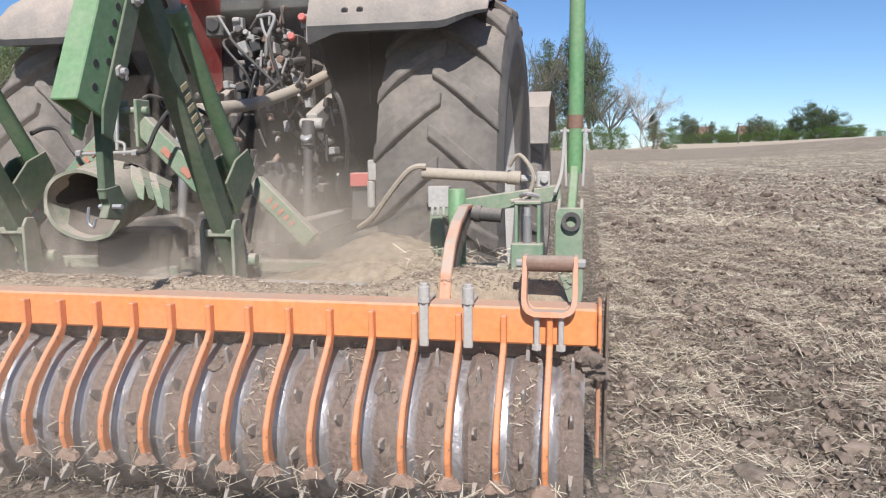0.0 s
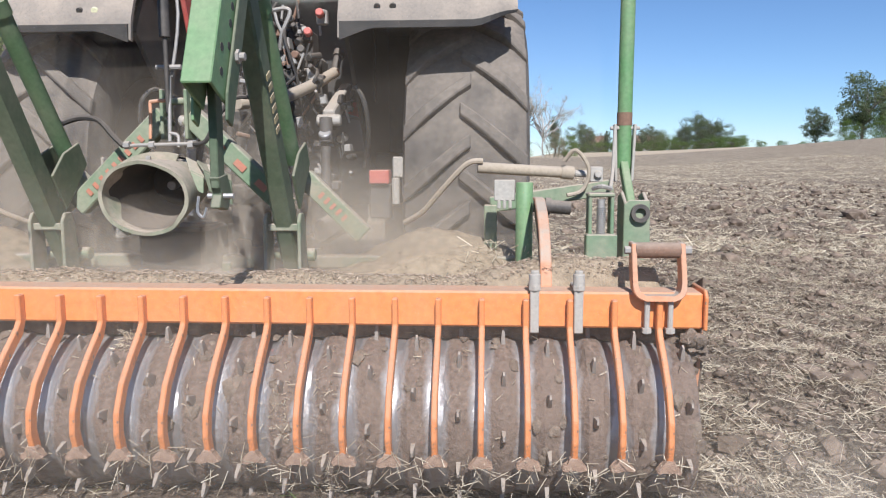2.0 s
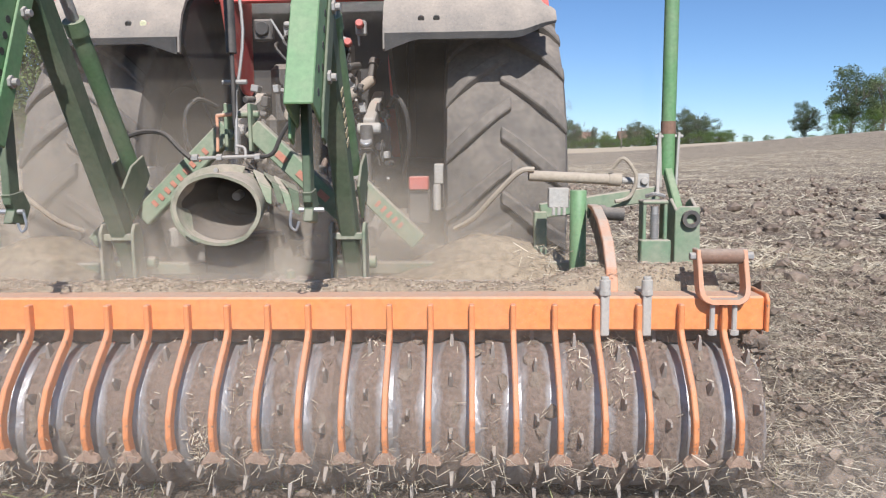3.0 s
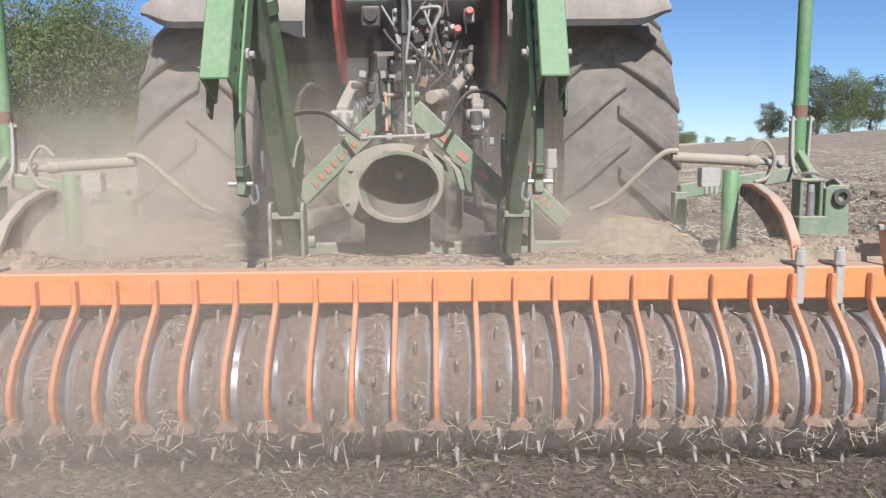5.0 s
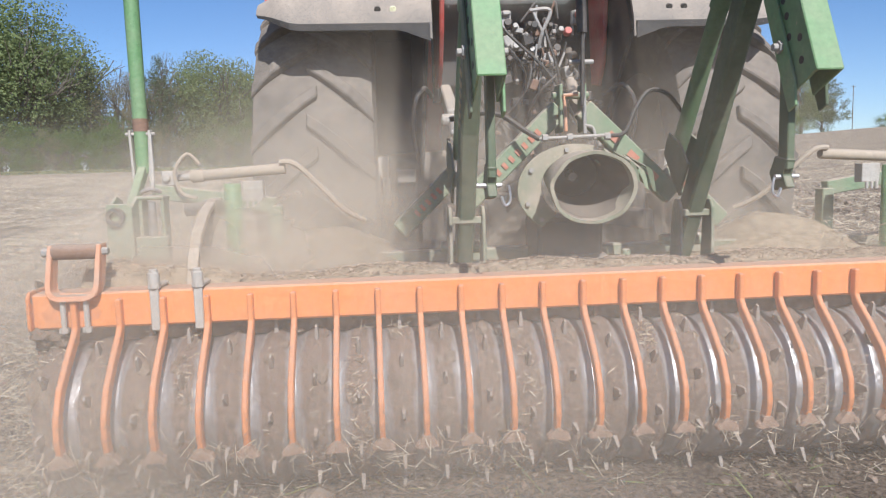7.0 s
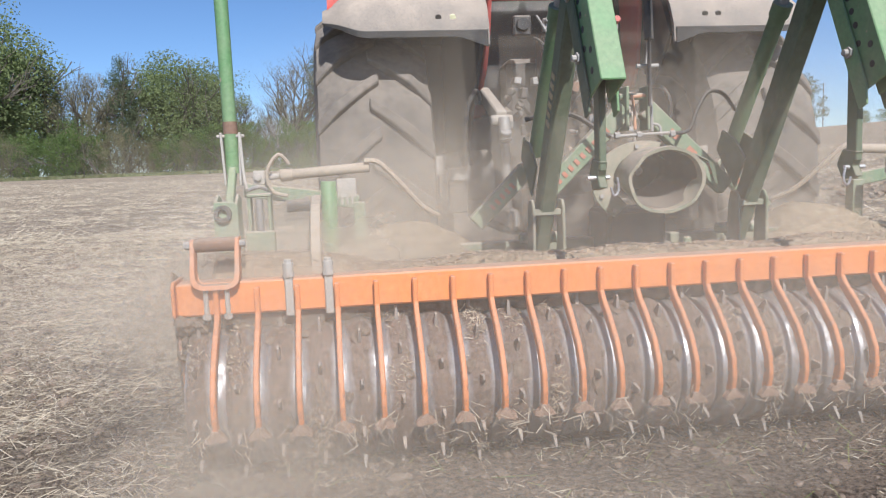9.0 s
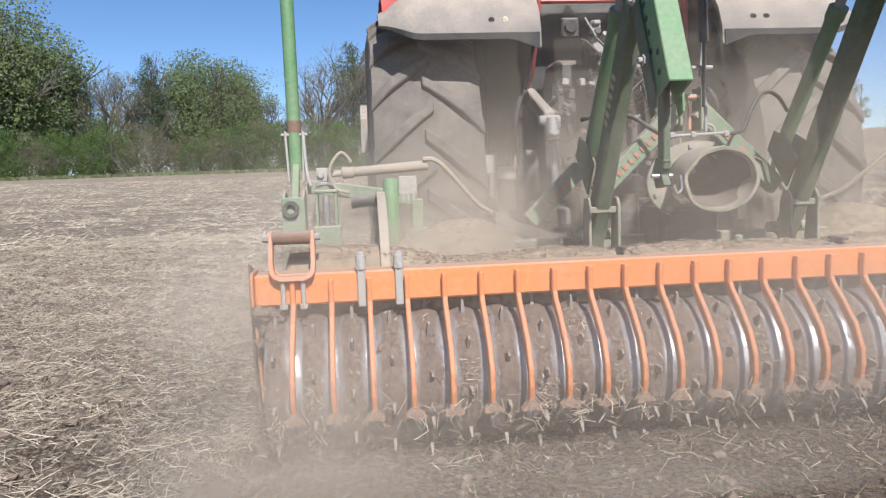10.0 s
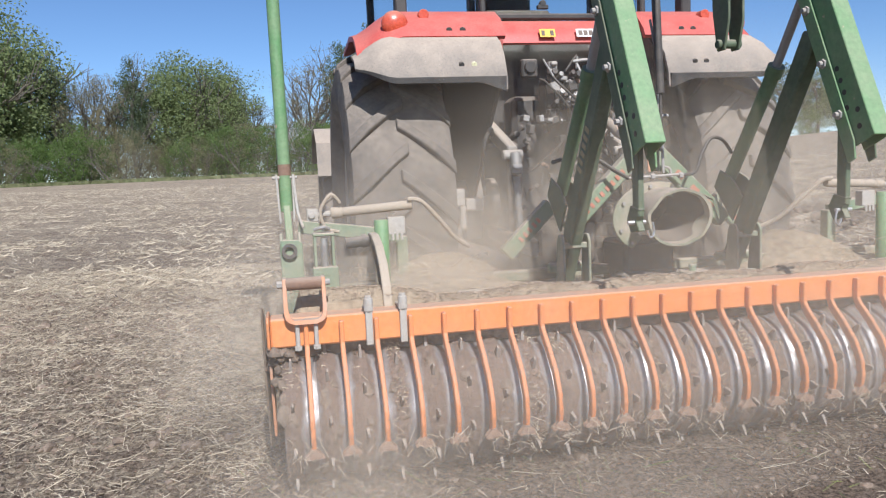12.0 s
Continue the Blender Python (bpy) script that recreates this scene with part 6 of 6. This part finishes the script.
def build_dust():
    cloud = thing("dust_cloud", "drifting cloud of pale brown field dust round the harrow", "dust")
    thin, mid, thick = puff_mesh(DUST_THIN), puff_mesh(DUST_MID), puff_mesh(DUST_THICK)
    rows = [
        # wide veils before the tractor
        (mid, -0.5, 1.12, 0.60, 2.6, 0.80), (mid, -0.2, 0.95, 0.60, 2.1, 0.62),
        (thin, 0.0, 1.06, 1.05, 2.6, 0.85), (thin, 0.2, -0.48, 0.45, 2.8, 0.62),
        # plumes over the trough
        (mid, -1.15, 0.66, 0.72, 0.95, 0.55), (mid, 0.72, 0.80, 0.70, 0.70, 0.36), (thin, 0.05, 0.42, 0.60, 0.7, 0.2),
        (mid, -1.80, 0.35, 0.40, 0.60, 0.50),
        # low dust behind the roller
        (mid, -1.50, -0.40, 0.18, 0.70, 0.42), (thin, -0.75, -0.46, 0.22, 0.9, 0.4), (mid, 1.75, -0.3, 0.05, 0.5, 0.24), (mid, -0.6, -0.40, 0.05, 1.3, 0.20),
        (mid, 1.95, -0.20, 0.15, 0.42, 0.30), 
    ]
    for me, x, y, z, rx, rz in rows:
        ob = again("puff", me, cloud, pose(x, y, z, -8))
        ob.scale = (rx, 0.6, rz)
    return tagged(cloud, kind="stuff")


def build_plume():
    """The thickest dust, which wanders along the harrow to the left."""
    plume = thing("dust_plume", "thick billow of brown dust rising from the harrow", "dust")
    mid, thick = bpy.data.meshes["puff.001"], bpy.data.meshes["puff.002"]
    for me, x, y, z, rx, rz in ((thick, 0.0, 0.1, 0.02, 0.85, 0.52), (mid, -0.35, -0.08, -0.08, 0.80, 0.42), (mid, -0.55, -0.25, -0.02, 0.75, 0.48), (thick, -0.30, -0.15, -0.14, 0.85, 0.42), (mid, -0.85, -0.42, -0.10, 0.75, 0.52)):
        ob = again("puff", me, plume, pose(x, y, z, -8))
        ob.scale = (rx, 0.5, rz)
    return tagged(plume, kind="stuff")


def build_veil():
    """Fine dust that hangs before the tractor and drifts across behind the machine."""
    veil = thing("dust_veil", "thin veil of fine dust hanging behind the tractor", "dust")
    thin, mid = bpy.data.meshes["puff"], bpy.data.meshes["puff.001"]
    for me, x, y, z, rx, rz in ((mid, -0.25, 1.02, 0.72, 1.9, 0.80), (thin, -0.2, 0.30, 0.75, 1.7, 0.75), (thin, -0.1, 0.92, 1.05, 2.0, 0.85), (thin, -0.4, -0.32, 0.55, 1.6, 0.55), (thin, -0.4, -0.46, 0.22, 0.9, 0.4), (mid, 1.6, 0.60, 0.60, 0.75, 0.40)):
        ob = again("puff", me, veil, pose(x, y, z, -8))
        ob.scale = (rx, 0.5, rz)
    return tagged(veil, kind="stuff")


def build_drift():
    """Dust blown away over the unworked field."""
    drift = thing("dust_drift", "thin haze of dust drifting away over the field", "dust")
    thin = bpy.data.meshes["puff"]
    for x, y, z, rx, rz in ((0.0, 14.0, 1.1, 6.0, 1.6),):
        ob = again("puff", thin, drift, pose(x, y, z, -8))
        ob.scale = (rx, 0.5, rz)
    return tagged(drift, kind="stuff")


def build_haze():
    """The finest dust, spread wide behind the machine."""
    haze = thing("dust_haze", "faint haze of the finest dust behind the harrow", "dust")
    thin = bpy.data.meshes["puff"]
    for x, y, z, rx, rz in ((0.2, -0.62, 0.62, 2.8, 0.85),):
        ob = again("puff", thin, haze, pose(x, y, z, -8))
        ob.scale = (rx, 0.3, rz)
    return tagged(haze, kind="stuff")


def build_billow():
    """Dust that rolls out from under the roller's end."""
    billow = thing("dust_billow", "low billow of brown dust rolling out at the end of the roller", "dust")
    mid, thick = bpy.data.meshes["puff.001"], bpy.data.meshes["puff.002"]
    for me, x, y, z, rx, rz in ((mid, 0.05, -0.36, 0.36, 0.50, 0.44), (mid, 0.15, -0.46, 0.20, 0.75, 0.40), (thick, -0.10, -0.30, 0.10, 0.50, 0.34)):
        ob = again("puff", me, billow, pose(x, y, z, -8))
        ob.scale = (rx, 0.5, rz)
    return tagged(billow, kind="stuff")


HAZE_WAY = [(0.0, -3.2), (2.5, -2.5), (5.0, -0.9), (7.0, -0.6), (9.5, -0.3), (12.0, -0.9)]
BILLOW_WAY = [(0.0, -3.2, 0.0), (3.0, -2.8, 0.0), (5.0, -2.2, 0.0), (7.0, -1.5, 0.0), (8.8, -1.45, 0.0), (9.5, -1.5, 0.0), (10.5, -1.75, -0.10), (12.0, -1.60, -0.22)]
DRIFT_WAY = [(0.0, -6.0), (4.8, -8.0), (6.8, -9.0), (8.2, -11.0), (9.4, -14.0), (10.4, -22.0), (12.0, -34.0)]
VEIL_WAY = [(0.0, -1.9, -0.05), (2.0, -1.5, 0.05), (3.2, -1.1, 0.05), (4.8, -0.5, 0.0), (6.5, -0.3, -0.02), (8.0, 0.0, 0.10), (9.5, 0.4, 0.25), (12.0, 0.6, 0.22)]
PLUME_WAY = [(0.0, 0.42, 0.62, 0.58), (2.5, 0.38, 0.62, 0.60), (4.8, -1.0, 0.50, 0.72), (6.5, -1.05, 0.38, 0.76), (8.0, -1.15, 0.34, 0.72), (9.2, -1.10, 0.30, 0.66), (10.5, -0.95, 0.55, 0.60), (12.0, -0.85, 0.65, 0.60)]


# ---- what moves ----
def motions():
    ahead = [(t, machine(t)) for t in TIMES]
    walk(HARROW, ahead)
    walk(TRACTOR, ahead)
    walk(DUST_CLOUD, ahead)
    walk(DUST_PLUME, [(t, machine(t) @ pose(x, y, z)) for t, x, y, z in PLUME_WAY])
    walk(DUST_VEIL, [(t, machine(t) @ pose(x, 0, z)) for t, x, z in VEIL_WAY])
    walk(DUST_HAZE, [(t, machine(t) @ pose(x, 0, 0)) for t, x in HAZE_WAY])
    walk(DUST_BILLOW, [(t, machine(t) @ pose(x, 0, z)) for t, x, z in BILLOW_WAY])
    walk(DUST_DRIFT, [(t, pose(x, SPEED * t, 0)) for t, x in DRIFT_WAY])
    steps = [i * 0.1 for i in range(121)]
    for ob in HARROW.children:
        if ob.name.startswith("packer_roller"):
            walk(ob, [(t, pose(0, 0.10, 0.27, -math.degrees(SPEED * t / 0.285))) for t in steps])
    for ob in TRACTOR.children:
        if ob.name.startswith("rear_wheel") or ob.name.startswith("front_wheel"):
            x, y, z = ob.matrix_basis.translation
            r = 0.93 if ob.name.startswith("rear") else 0.69
            slip = (lambda t: 18.0 * np.interp(t, SLIP_T, SLIP).item()) if ob.name.startswith("rear") else (lambda t: 0.0)
            walk(ob, [(t, pose(x, y, z, -math.degrees(SPEED * t / r) - slip(t))) for t in steps])


# the rear wheels' lead or lag, in lugs
SLIP_T = [0, 0.5, 1, 1.5, 2, 2.5, 3, 5.5, 6, 6.5, 7, 9, 9.5, 10, 10.5, 11, 11.5, 12]
SLIP = [0.35, 0.32, 0.27, -0.08, -0.08, -0.15, -0.2, -0.94, -0.96, -1.29, -1.53, -1.92, -2.02, -2.33, -2.47, -2.72, -2.94, -3.11]
build_ground()
HARROW = build_harrow()
TRACTOR = build_tractor()
DUST_CLOUD = build_dust()
DUST_PLUME = build_plume()
DUST_VEIL = build_veil()
DUST_DRIFT = build_drift()
DUST_HAZE = build_haze()
DUST_BILLOW = build_billow()
build_distance()
build_field_cover()
motions()
